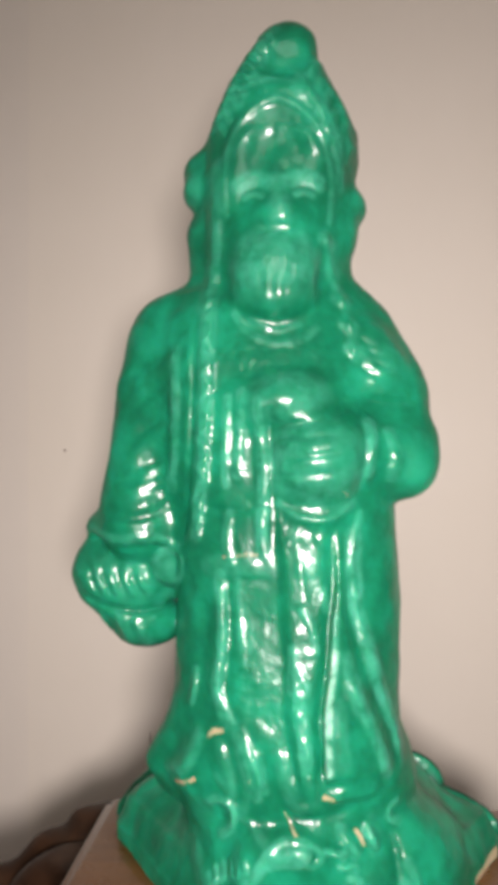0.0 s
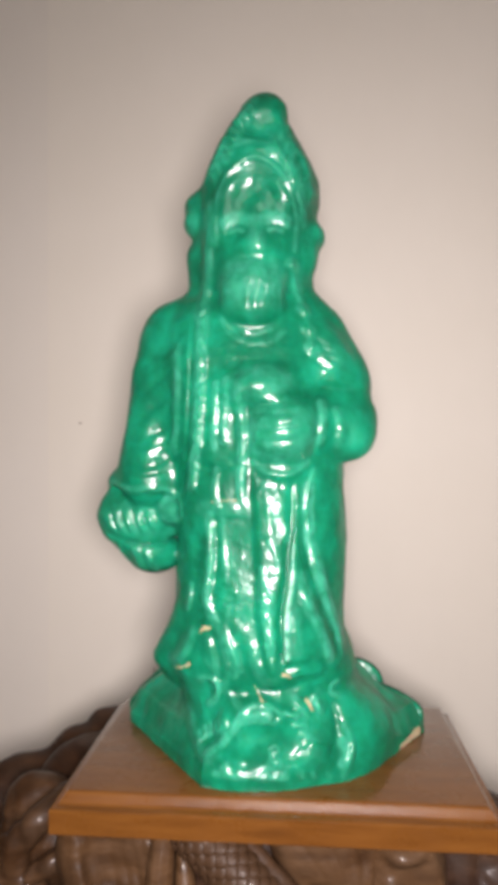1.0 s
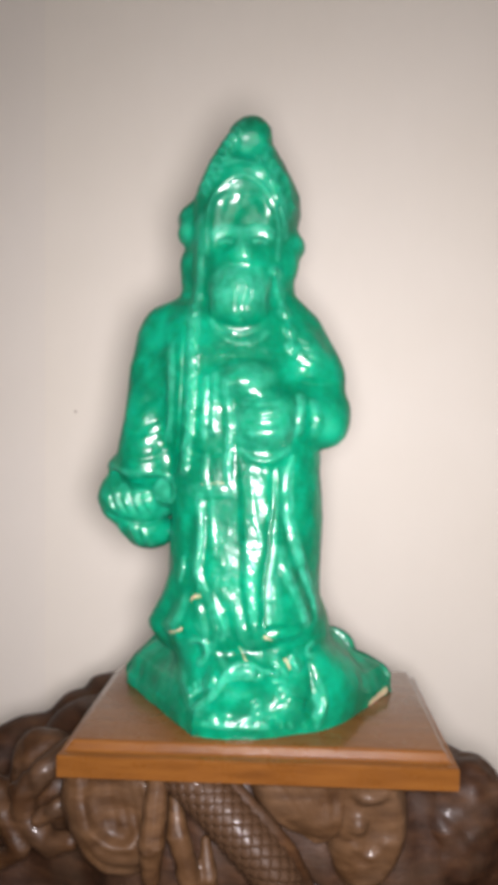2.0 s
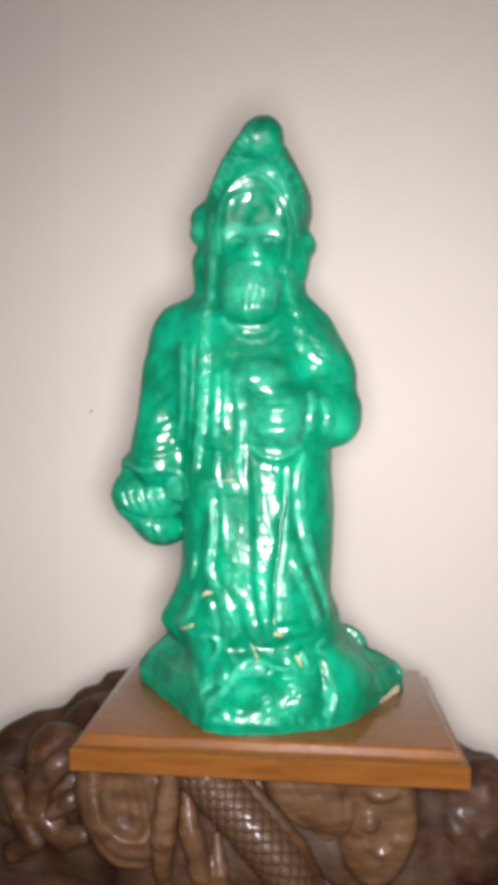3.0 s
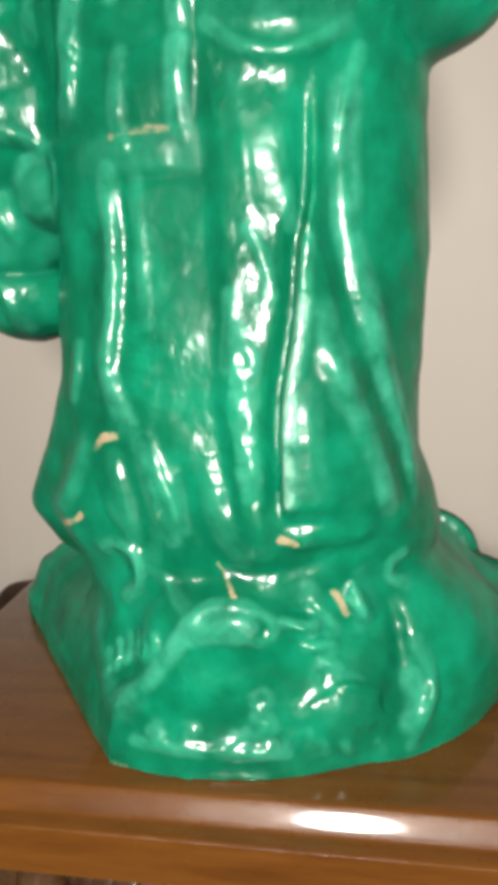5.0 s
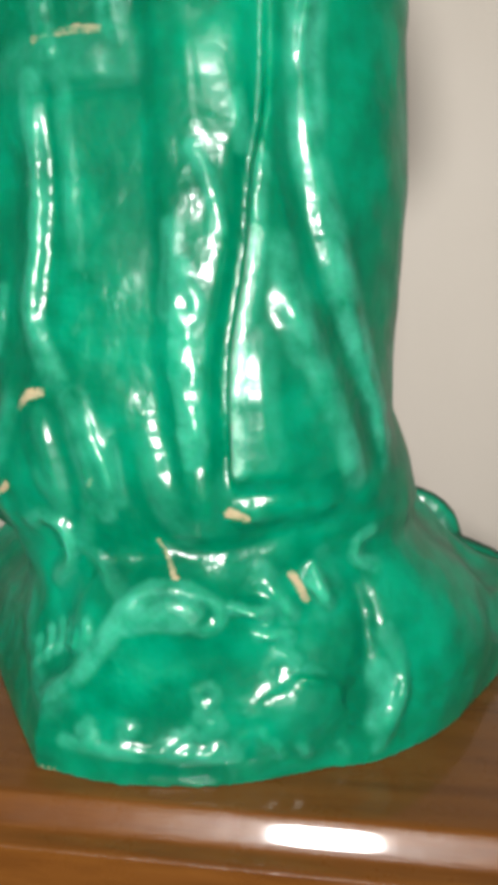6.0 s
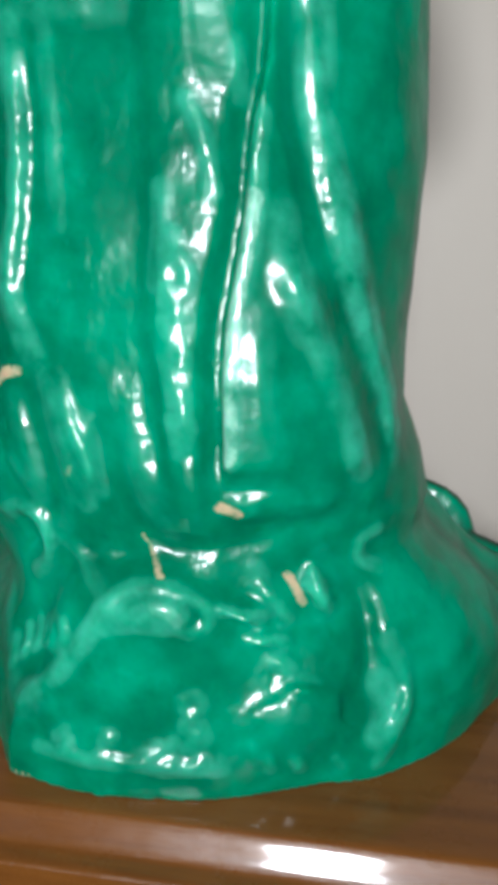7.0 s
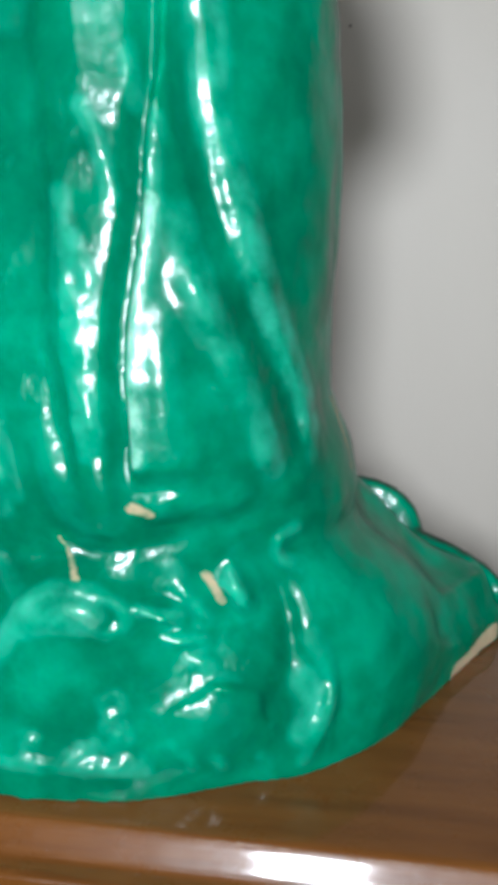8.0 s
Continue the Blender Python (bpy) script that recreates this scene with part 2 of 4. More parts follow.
        best, side, tall = np.full(x.shape, 9.0), np.zeros(x.shape), np.zeros(x.shape)
        for k in range(n - 1):
            p, v = line[k], line[k + 1] - line[k]
            u = np.clip(((x - p[0]) * v[0] + (z - p[1]) * v[1]) / max(v @ v, 1e-12), 0, 1)
            d = np.hypot(x - p[0] - u * v[0], z - p[1] - u * v[1])
            closer = d < best
            best = np.where(closer, d, best)
            side = np.where(closer, v[0] * (z - p[1]) - v[1] * (x - p[0]), side)
            tall = np.where(closer, size[k] + u * (size[k + 1] - size[k]), tall)
        rise = height * tall * np.exp(-((best / np.where(side > 0, right, left)) ** 2))
        f = self.f[cut]
        solid = f < 0
        face = np.where(solid.any(1), y[0, :, 0][solid.argmax(1)], 9.0)
        back = np.clip((y - face[:, None, :] - depth) / 0.008, 0, 1)
        self.f[cut] = f - (rise[:, None, :] * (1 - back * back * (3 - 2 * back))).astype(np.float32)
        if wear_glint or bare:
            at = [(q[0], self.front(*q), q[1]) for q in line]
            at = np.array([q for q in at if q[1] is not None])
            if len(at) and wear_glint:
                self.marks.append(("thin_glaze_glint", at, 0.75 * (left + right) / 2 + 0.0004, wear_glint, None, 0))
            if len(at) and bare:
                self.marks.append(("bare_clay", at, 0.4 * (left + right) / 2 + 0.0002, bare, None, 0))

    def panel(self, left, right, rises, bulge, edge=(0.0012, 0.0012), top=0.012, foot=0.006, wear_glint=0.0, depth=0.009):
        """A strip of cloth laid over the front between two lines (x, z) going down: its rise at either edge, and how much it swells between them."""
        left, right = np.array(left, float)[::-1], np.array(right, float)[::-1]
        low, high = max(left[0, 1], right[0, 1]), min(left[-1, 1], right[-1, 1])
        cut, x, y, z = self.window((left[:, 0].min() - 0.001, self.axes[1][0], low), (right[:, 0].max() + 0.001, self.axes[1][-1], high))
        x, z = np.broadcast_arrays(x[:, 0, :], z[0])
        sway = 0.0003 * np.sin(z * 190 + 40 * left[0, 0])
        a, b = np.interp(z, left[:, 1], left[:, 0]) + sway, np.interp(z, right[:, 1], right[:, 0]) + 0.7 * sway
        soft = lambda v: np.clip(v, 0, 1) ** 2 * (3 - 2 * np.clip(v, 0, 1))
        u = np.clip((x - a) / np.maximum(b - a, 1e-4), 0, 1)
        rise = rises[0] * (1 - u) + rises[1] * u + bulge * (1 - np.abs(2 * u - 1) ** 2.8)
        rise = rise * soft((x - a) / edge[0]) * soft((b - x) / edge[1]) * soft((high - z) / top) * soft((z - low) / foot)
        f = self.f[cut]
        solid = f < 0
        face = np.where(solid.any(1), y[0, :, 0][solid.argmax(1)], 9.0)
        back = np.clip((y - face[:, None, :] - depth) / 0.008, 0, 1)
        self.f[cut] = f - (rise[:, None, :] * (1 - back * back * (3 - 2 * back))).astype(np.float32)
        if wear_glint:
            line = np.array([(np.interp(k, left[:, 1], left[:, 0]) / 2 + np.interp(k, right[:, 1], right[:, 0]) / 2, k) for k in np.arange(low + foot, high - top, 0.0015)])
            at = np.array([(q[0], self.front(*q) or 0.25, q[1]) for q in line])
            self.marks.append(("thin_glaze_glint", at, 0.4 * float(np.median(right[:, 0]) - np.median(left[:, 0])), wear_glint, None, 0))

    def ridge(self, points, radius, lift=0.3, soft=0.0018, hollow=False, wear_glint=0.0, bare=0.0, end=0.4):
        """A fold (or, hollow, a groove) of a given radius through points (x, z)."""
        width = max(1.15 * radius, 0.0010) * (1 + 60 * (soft - 0.0018))
        lean = self.rng.uniform(0.75, 1.25)
        height = -0.50 * radius if hollow else 0.85 * radius * (0.40 + lift)
        self.fold(points, height, width * lean, width * (2 - lean), wear_glint, bare, end)

    def roughen(self, size, amount, seed):
        """Soft hand-made unevenness of a given size."""
        rng = np.random.default_rng(seed)
        shape = [max(2, int(len(a) * self.cell / size) + 3) for a in self.axes]
        g = rng.standard_normal(shape).astype(np.float32)
        for axis, a in enumerate(self.axes):
            q = np.arange(len(a)) * self.cell / size
            i = q.astype(int)
            u = (q - i).astype(np.float32)
            u = u * u * (3 - 2 * u)
            form = [1, 1, 1]
            form[axis] = len(a)
            u = u.reshape(form)
            g = np.take(g, i, axis) * (1 - u) + np.take(g, i + 1, axis) * u
        self.f += amount * g

    def skin(self):
        """Vertices and quads of the surface."""
        f = self.f
        n = np.array(f.shape)
        inside = f < 0
        count = sum(inside[a : n[0] - 1 + a, b : n[1] - 1 + b, c : n[2] - 1 + c].astype(np.int8) for a in (0, 1) for b in (0, 1) for c in (0, 1))
        cells = np.argwhere((count > 0) & (count < 8))
        index = np.full(n - 1, -1, np.int32)
        index[tuple(cells.T)] = np.arange(len(cells))
        total, hits = np.zeros((len(cells), 3), np.float32), np.zeros(len(cells), np.float32)
        for axis in range(3):
            u, v = [k for k in range(3) if k != axis]
            for a in (0, 1):
                for b in (0, 1):
                    o = np.zeros(3, int)
                    o[u], o[v] = a, b
                    p = cells + o
                    q = p.copy()
                    q[:, axis] += 1
                    fp, fq = f[tuple(p.T)], f[tuple(q.T)]
                    cross = (fp < 0) != (fq < 0)
                    w = np.where(cross, fp / np.where(cross, fp - fq, 1), 0)
                    at = np.repeat(o[None].astype(np.float32), len(cells), 0)
                    at[:, axis] = w
                    total += at * cross[:, None]
                    hits += cross
        verts = self.low + self.cell * (cells + total / hits[:, None])
        quads = []
        for axis in range(3):
            u, v = (axis + 1) % 3, (axis + 2) % 3
            lo = [slice(1, -1)] * 3
            lo[axis] = slice(0, -1)
            hi = list(lo)
            hi[axis] = slice(1, None)
            a, b = inside[tuple(lo)], inside[tuple(hi)]
            for flip, mask in ((False, a & ~b), (True, ~a & b)):
                e = np.argwhere(mask)
                for k in range(3):
                    if k != axis:
                        e[:, k] += 1
                ring = []
                for du, dv in ((0, 0), (1, 0), (1, 1), (0, 1)):
                    c = e.copy()
                    c[:, u] -= 1 - du
                    c[:, v] -= 1 - dv
                    ring.append(index[tuple(c.T)])
                q = np.stack(ring if not flip else ring[::-1], -1)
                quads.append(q[(q >= 0).all(1)])
        return verts, np.concatenate(quads)

    def mesh(self, name, mat, offset=(0, 0, 0)):
        verts, quads = self.skin()
        me = bpy.data.meshes.new(name)
        me.vertices.add(len(verts))
        me.vertices.foreach_set("co", (verts + np.array(offset, np.float32)).ravel())
        me.loops.add(quads.size)
        me.loops.foreach_set("vertex_index", quads.ravel().astype(np.int32))
        me.polygons.add(len(quads))
        me.polygons.foreach_set("loop_start", np.arange(0, quads.size, 4, dtype=np.int32))
        me.update(calc_edges=True)
        me.validate()
        me.polygons.foreach_set("use_smooth", [True] * len(me.polygons))
        me.materials.append(mat)
        for layer in ("thin_glaze_glint", "bare_clay", "dark_rim_shade"):
            value = np.zeros(len(verts), np.float32)
            for kind, p, r, amount, radii, turn in self.marks:
                if kind != layer:
                    continue
                near = np.nonzero(((verts > p.min(0) - 2 * r) & (verts < p.max(0) + 2 * r)).all(1))[0]
                if radii is not None:
                    o = verts[near] - p[0]
                    co, si = math.cos(radians(turn)), math.sin(radians(turn))
                    o = np.stack([co * o[:, 0] + si * o[:, 2], o[:, 1], -si * o[:, 0] + co * o[:, 2]], -1)
                    d = np.linalg.norm(o / radii, axis=1)
                    w = np.clip((1.25 - d) / 0.45, 0, 1)
                else:
                    d = np.full(len(near), 9.0)
                    for q in p:
                        d = np.minimum(d, np.linalg.norm(verts[near] - q, axis=1))
                    w = np.clip((1.7 * r - d) / (0.8 * r), 0, 1)
                value[near] = np.maximum(value[near], amount * w)
            if value.any():
                at = me.attributes.new(layer, "FLOAT", "POINT")
                at.data.foreach_set("value", value)
        return new(name, me)


# ---- the room ----
def wall(name, x0, x1, y0, y1, z0=0.0, z1=2.6, label="cream painted plaster wall with faint stains", paint=PLASTER):
    return tagged(part(name, box(x0, x1, y0, y1, z0, z1), paint), label, "wall", kind="structure")


wall("wall_north", -0.235, 1.75, WALL_Y, WALL_Y + 0.12)
wall("wall_north_recess", -1.75, -0.235, WALL_Y + 0.006, WALL_Y + 0.12, label="slightly darker cream plaster wall, set back", paint=PLASTER_RECESS)
wall("wall_west", -1.87, -1.75, -2.4, WALL_Y + 0.12)
wall("wall_east", 1.75, 1.87, -2.4, WALL_Y + 0.12)
wall("wall_south", -1.75, 1.75, -2.52, -2.4)
tagged(part("floor", box(-1.87, 1.87, -2.52, WALL_Y + 0.12, -0.1, 0.0), FLOOR_WOOD), "brown varnished wooden floor of the room", "floor", kind="structure")
tagged(part("ceiling", box(-1.87, 1.87, -2.52, WALL_Y + 0.12, 2.6, 2.7), CEILING_PAINT), "white painted ceiling", "ceiling", kind="structure")


def wall_mark(name, x, z, width, height, seed):
    """A small dark scuff on the plaster, a hair proud of it."""
    rng = random.Random(seed)
    bm = bmesh.new()
    rings = []
    for y, k in ((WALL_Y, 1.0), (WALL_Y - 0.0004, 0.7)):
        rings.append([bm.verts.new((x + k * width * (0.8 + 0.4 * rng.random()) * math.cos(u), y, z + k * height * (0.8 + 0.4 * rng.random()) * math.sin(u))) for u in [2 * math.pi * i / 10 for i in range(10)]])
    for i in range(10):
        bm.faces.new((rings[0][i], rings[0][(i + 1) % 10], rings[1][(i + 1) % 10], rings[1][i]))
    bm.faces.new(rings[1])
    bmesh.ops.recalc_face_normals(bm, faces=bm.faces[:])
    return part(name, bm, SCUFF, bpy.data.objects["wall_north"], "small dark mark on the plaster")


SCUFF = plaster_material("wall_scuff", (0.30, 0.22, 0.17), (0.22, 0.16, 0.12))
wall_mark("scuff", -0.200, 1.292, 0.0016, 0.0011, 1)
wall_mark("scuff", 0.061, 1.352, 0.0010, 0.0010, 2)
wall_mark("scratch", -0.119, 1.024, 0.0008, 0.0075, 3)


# ---- the wooden board ----
def wooden_board():
    """A rectangular plinth with a shallow cove round its top."""
    x0, x1, y0, y1 = -0.0870, 0.1352, 0.2212, 0.3585
    profile = [(0.0006, -0.0195), (0.0, -0.0189), (0.0, -0.0072), (0.0004, -0.0067), (0.0016, -0.0063), (0.0028, -0.0058), (0.0036, -0.0052), (0.0042, -0.0044),
               (0.0048, -0.0035), (0.0054, -0.0026), (0.0060, -0.0017), (0.0066, -0.0009), (0.0074, -0.0003), (0.0084, 0.0)]
    bm = bmesh.new()
    rings = []
    for inset, dz in profile:
        a, b, c, d = x0 + inset, x1 - inset, y0 + inset, y1 - inset
        rings.append([bm.verts.new((x, y, BOARD_Z + dz)) for x, y in ((a, c), (b, c), (b, d), (a, d))])
    for low, high in zip(rings[:-1], rings[1:]):
        for i in range(4):
            bm.faces.new((low[i], low[(i + 1) % 4], high[(i + 1) % 4], high[i]))
    bm.faces.new(rings[-1])
    bm.faces.new(rings[0][::-1])
    ob = part("wooden_board", bm, BOARD_WOOD, smooth=True)
    ob.data.set_sharp_from_angle(angle=radians(38))
    return tagged(ob, "orange-brown varnished wooden board with moulded edge, on the carved stand", "board")


wooden_board()


# ---- the figurine ----
def figurine():
    clay = Clay((-0.092, 0.222, -0.004), (0.118, 0.368, 0.376), 0.0007)
    X, Y, Z = clay.axes
    # robe and hood as stacked ovals: height, left, right, front, back
    robe = np.array([
        (0.000, -0.026, 0.060, 0.246, 0.342), (0.030, -0.030, 0.068, 0.246, 0.342), (0.044, -0.034, 0.0680, 0.2435, 0.338), (0.052, -0.037, 0.0685, 0.2400, 0.336),
        (0.060, -0.036, 0.0665, 0.2385, 0.332), (0.072, -0.034, 0.0618, 0.2385, 0.331), (0.090, -0.0335, 0.0618, 0.2405, 0.3295), (0.120, -0.033, 0.063, 0.2442, 0.328), (0.160, -0.034, 0.061, 0.246, 0.328),
        (0.190, -0.043, 0.058, 0.248, 0.328), (0.220, -0.046, 0.057, 0.251, 0.326), (0.240, -0.043, 0.052, 0.256, 0.322),
        (0.252, -0.034, 0.045, 0.261, 0.316), (0.262, -0.018, 0.038, 0.266, 0.308)])
    hood = np.array([
        (0.250, -0.0215, 0.0400, 0.262, 0.306), (0.270, -0.0235, 0.0418, 0.253, 0.312), (0.290, -0.0225, 0.0440, 0.250, 0.317),
        (0.300, -0.0215, 0.0455, 0.2495, 0.317), (0.310, -0.0200, 0.0474, 0.249, 0.316), (0.319, -0.0185, 0.0470, 0.2493, 0.313),
        (0.328, -0.0150, 0.0425, 0.250, 0.308), (0.3387, -0.0089, 0.0368, 0.252, 0.300), (0.3490, -0.0015, 0.0300, 0.2555, 0.290),
        (0.3540, 0.0022, 0.0292, 0.258, 0.286), (0.3584, 0.0050, 0.0288, 0.260, 0.282), (0.3623, 0.0080, 0.0262, 0.263, 0.279), (0.3650, 0.0110, 0.0235, 0.266, 0.276)])
    for table, power in ((robe, 2.5), (hood, 2.2)):
        inside = (Z > table[0, 0] - 0.004) & (Z < table[-1, 0] + 0.006)
        for k in np.nonzero(inside)[0]:
            a, b, c, d = [np.interp(Z[k], table[:, 0], table[:, i]) for i in (1, 2, 3, 4)]
            rx, ry = (b - a) / 2, (d - c) / 2
            q = (np.abs((X[:, None] - (a + b) / 2) / rx) ** power + np.abs((Y[None] - (c + d) / 2) / ry) ** power) ** (1 / power)
            e = (q - 1) * min(rx, ry)
            e = np.maximum(e, max(table[0, 0] - Z[k], Z[k] - table[-1, 0]))
            h = np.clip(0.004 - np.abs(clay.f[:, :, k] - e), 0, None) / 0.004
            clay.f[:, :, k] = np.minimum(clay.f[:, :, k], e) - h * h * 0.001

    # the spreading rocky base: an outline on the board, steep in front, with wide wings
    outline = np.array([(-0.0126, 0.2350), (0.006, 0.2318), (0.027, 0.2340), (0.043, 0.2400), (0.0576, 0.2448), (0.069, 0.2530), (0.077, 0.2620),
                        (0.083, 0.2730), (0.094, 0.2860), (0.103, 0.2990), (0.110, 0.3110), (0.103, 0.3280), (0.080, 0.3440), (0.045, 0.3520),
                        (0.000, 0.3520), (-0.040, 0.3470), (-0.063, 0.3330), (-0.0695, 0.3160), (-0.060, 0.3010), (-0.040, 0.2730), (-0.029, 0.2570),
                        (-0.0196, 0.2446)])
    gx, gy = np.meshgrid(X, Y, indexing="ij")
    away, odd = np.full(gx.shape, 9.0), np.zeros(gx.shape, bool)
    outline = spline(np.vstack([outline, outline[:1]]), 0.004)[:-1]
    for p, q in zip(outline, np.roll(outline, -1, 0)):
        v = q - p
        u = np.clip(((gx - p[0]) * v[0] + (gy - p[1]) * v[1]) / (v @ v), 0, 1)
        away = np.minimum(away, np.hypot(gx - p[0] - u * v[0], gy - p[1] - u * v[1]))
        odd ^= ((p[1] > gy) != (q[1] > gy)) & (gx < v[0] * (gy - p[1]) / (v[1] if abs(v[1]) > 1e-9 else 1e-9) + p[0])
    away = np.where(odd, -away, away)
    deep = -away
    steep = np.clip((gy - 0.244) / 0.045, 0, 1)
    reach = 0.009 + 0.026 * steep
    ease = lambda v: np.clip(v, 0, 1) ** 2 * (3 - 2 * np.clip(v, 0, 1))
    height = 0.008 + 0.012 * ease(deep / (0.0034 + 0.0036 * steep)) + 0.026 * ease((deep - 0.003 + 0.0028 * (1 - steep)) / reach)
    height = height - 0.007 * ease((gx - 0.064) / 0.022) * ease(deep / 0.022)
    eased = height - 0.010 * np.exp(-((gx + 0.0135) ** 2 + (gy - 0.2385) ** 2) / 0.0085 ** 2) * ease(deep / 0.002)
    height = np.maximum(eased, np.minimum(height, 0.010 + 1.4 * np.clip(deep, 0, 0.02)))
    smooth = sum(np.roll(height, (m, n), (0, 1)) for m in range(-6, 7, 2) for n in range(-6, 7, 2)) / 49
    height = height + (smooth - height) * ease((deep - 0.005) / 0.004)
    slope = np.sqrt(1 + (0.039 / reach) ** 2)
    for k in np.nonzero((Z < 0.075))[0]:
        e = np.maximum(away + 0.0007 * max(0, Z[k] / 0.006 - 1), np.maximum((Z[k] - height) / slope, -Z[k]))
        h = np.clip(0.006 - np.abs(clay.f[:, :, k] - e), 0, None) / 0.006
        clay.f[:, :, k] = np.minimum(clay.f[:, :, k], e) - h * h * 0.0015
    for k in range(11):
        drop, out = 0.0016 * k - 0.0016, 0.0004 * k
        clay.tube([(-0.0480, 0.340 - out, 0.0280 - drop), (-0.0585, 0.340 - out, 0.0168 - drop), (-0.0660, 0.340 - out, 0.0098 - drop), (-0.0715, 0.337 - out, 0.0030 - drop)], [0.0024] * 4, 0.003)
        clay.tube(spline([(0.0560, 0.328 - out, 0.0360 - drop), (0.0690, 0.328 - out, 0.0362 - drop), (0.0790, 0.327 - out, 0.0335 - drop), (0.0850, 0.326 - out, 0.0285 - drop), (0.0868, 0.326 - out, 0.0225 - drop)], 0.006), [0.0020] * 7, 0.0014)
        clay.tube(spline([(0.0800, 0.324 - out, 0.0232 - drop), (0.0880, 0.323 - out, 0.0212 - drop), (0.0970, 0.321 - out, 0.0182 - drop), (0.1050, 0.318 - out, 0.0142 - drop), (0.1095, 0.315 - out, 0.0100 - drop)], 0.006), [0.0020] * 9, 0.0014)
    # dark edges of the back lobes, with their shade painted in
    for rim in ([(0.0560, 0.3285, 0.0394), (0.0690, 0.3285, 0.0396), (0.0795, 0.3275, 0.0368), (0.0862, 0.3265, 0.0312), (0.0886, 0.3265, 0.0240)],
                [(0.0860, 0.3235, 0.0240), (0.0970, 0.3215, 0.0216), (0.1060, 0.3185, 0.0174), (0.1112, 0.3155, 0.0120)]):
        clay.marks.append(("dark_rim_shade", spline(rim, 0.001), 0.0016, 0.95, None, 0))
    # the lobe faces dulled by the same painted shade, half as strong
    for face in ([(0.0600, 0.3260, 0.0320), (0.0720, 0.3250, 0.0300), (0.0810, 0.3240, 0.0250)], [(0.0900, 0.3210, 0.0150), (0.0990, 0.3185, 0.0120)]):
        clay.marks.append(("dark_rim_shade", spline(face, 0.002), 0.0046, 0.5, None, 0))
    clay.tube([(0.0560, 0.312, 0.0720), (0.0610, 0.312, 0.0600), (0.0655, 0.314, 0.0430)], [0.0022, 0.0026, 0.0026], 0.003)
    clay.marks.append(("bare_clay", spline([(0.0625, 0.2790, 0.0705), (0.0638, 0.2785, 0.0660), (0.0652, 0.2770, 0.0610), (0.0662, 0.2760, 0.0560)], 0.001), 0.0012, 0.7, None, 0))
    # the tail of the hem, and the rocks on either side
    clay.tube([(-0.0250, 0.2660, 0.0800), (-0.0330, 0.2700, 0.0660), (-0.0394, 0.2760, 0.0545), (-0.0350, 0.2790, 0.0470)], [0.0050, 0.0062, 0.0066, 0.0070], 0.010)
    clay.ball((-0.0125, 0.2375, 0.0325), (0.0118, 0.0100, 0.0150), 0.004, hollow=True)
    clay.ball((0.0560, 0.2620, 0.0220), (0.0160, 0.0120, 0.0200), 0.006)
    clay.ball((0.0615, 0.2725, 0.0170), (0.0172, 0.0175, 0.0225), 0.008)
    clay.ball((0.0680, 0.2840, 0.0140), (0.0195, 0.0210, 0.0215), 0.012)

    # hanging arm in its wide sleeve, with the hand and its bundle
    clay.tube([(-0.0365, 0.288, 0.2395), (-0.043, 0.284, 0.212), (-0.0445, 0.281, 0.182), (-0.048, 0.279, 0.156)], [0.0158, 0.0170, 0.0182, 0.0190], 0.008)
    clay.ball((-0.0605, 0.286, 0.1560), (0.0150, 0.011, 0.0075), 0.005, turn=22)
    clay.ball((-0.0525, 0.289, 0.1310), (0.0285, 0.018, 0.0165), 0.003, turn=8, wear_glint=0.4)
    clay.ball((-0.0665, 0.2895, 0.1370), (0.0145, 0.0140, 0.0115), 0.005, turn=8, wear_glint=0.2)
    clay.ball((-0.0485, 0.291, 0.1095), (0.0165, 0.014, 0.0115), 0.003, wear_glint=0.2)
    clay.ball((-0.0560, 0.2900, 0.1190), (0.0205, 0.0155, 0.0130), 0.004, turn=-20, wear_glint=0.2)
    clay.ball((-0.0335, 0.274, 0.137), (0.009, 0.009, 0.009), 0.003, wear_glint=0.55)
    # bent arm with its puffed sleeve
    clay.tube([(0.043, 0.288, 0.2375), (0.0555, 0.284, 0.212), (0.0605, 0.280, 0.190)], [0.0150, 0.0165, 0.0175], 0.008)
    clay.tube([(0.0625, 0.278, 0.183), (0.047, 0.266, 0.184), (0.030, 0.254, 0.186)], [0.0165, 0.0150, 0.0140], 0.006)
    clay.ball((0.0605, 0.270, 0.180), (0.0165, 0.014, 0.0150), 0.004, turn=-25, wear_glint=0.25)
    clay.ball((0.0265, 0.2505, 0.1800), (0.0176, 0.0135, 0.0170), 0.007, turn=-6, wear_glint=0.85)
    clay.ball((0.0145, 0.2520, 0.2040), (0.0165, 0.0115, 0.0100), 0.008, turn=8, wear_glint=0.75)
    clay.ball((0.0250, 0.2540, 0.1590), (0.0130, 0.0100, 0.0070), 0.003)
    clay.ball((0.0520, 0.2685, 0.2210), (0.0100, 0.0075, 0.0140), 0.009, turn=20, wear_glint=0.5)
    for x, z in ((0.0478, 0.2280), (0.0510, 0.2235), (0.0540, 0.2185), (0.0485, 0.2160)):
        clay.fold([(x - 0.0030, z + 0.0020), (x, z), (x + 0.0034, z - 0.0012)], -0.0006, 0.0012, 0.0016)
    clay.ridge([(0.040, 0.208), (0.050, 0.2045), (0.066, 0.2030)], 0.0022, hollow=True)
    clay.ridge([(0.045, 0.202), (0.0462, 0.188), (0.0435, 0.170)], 0.0020, hollow=True)
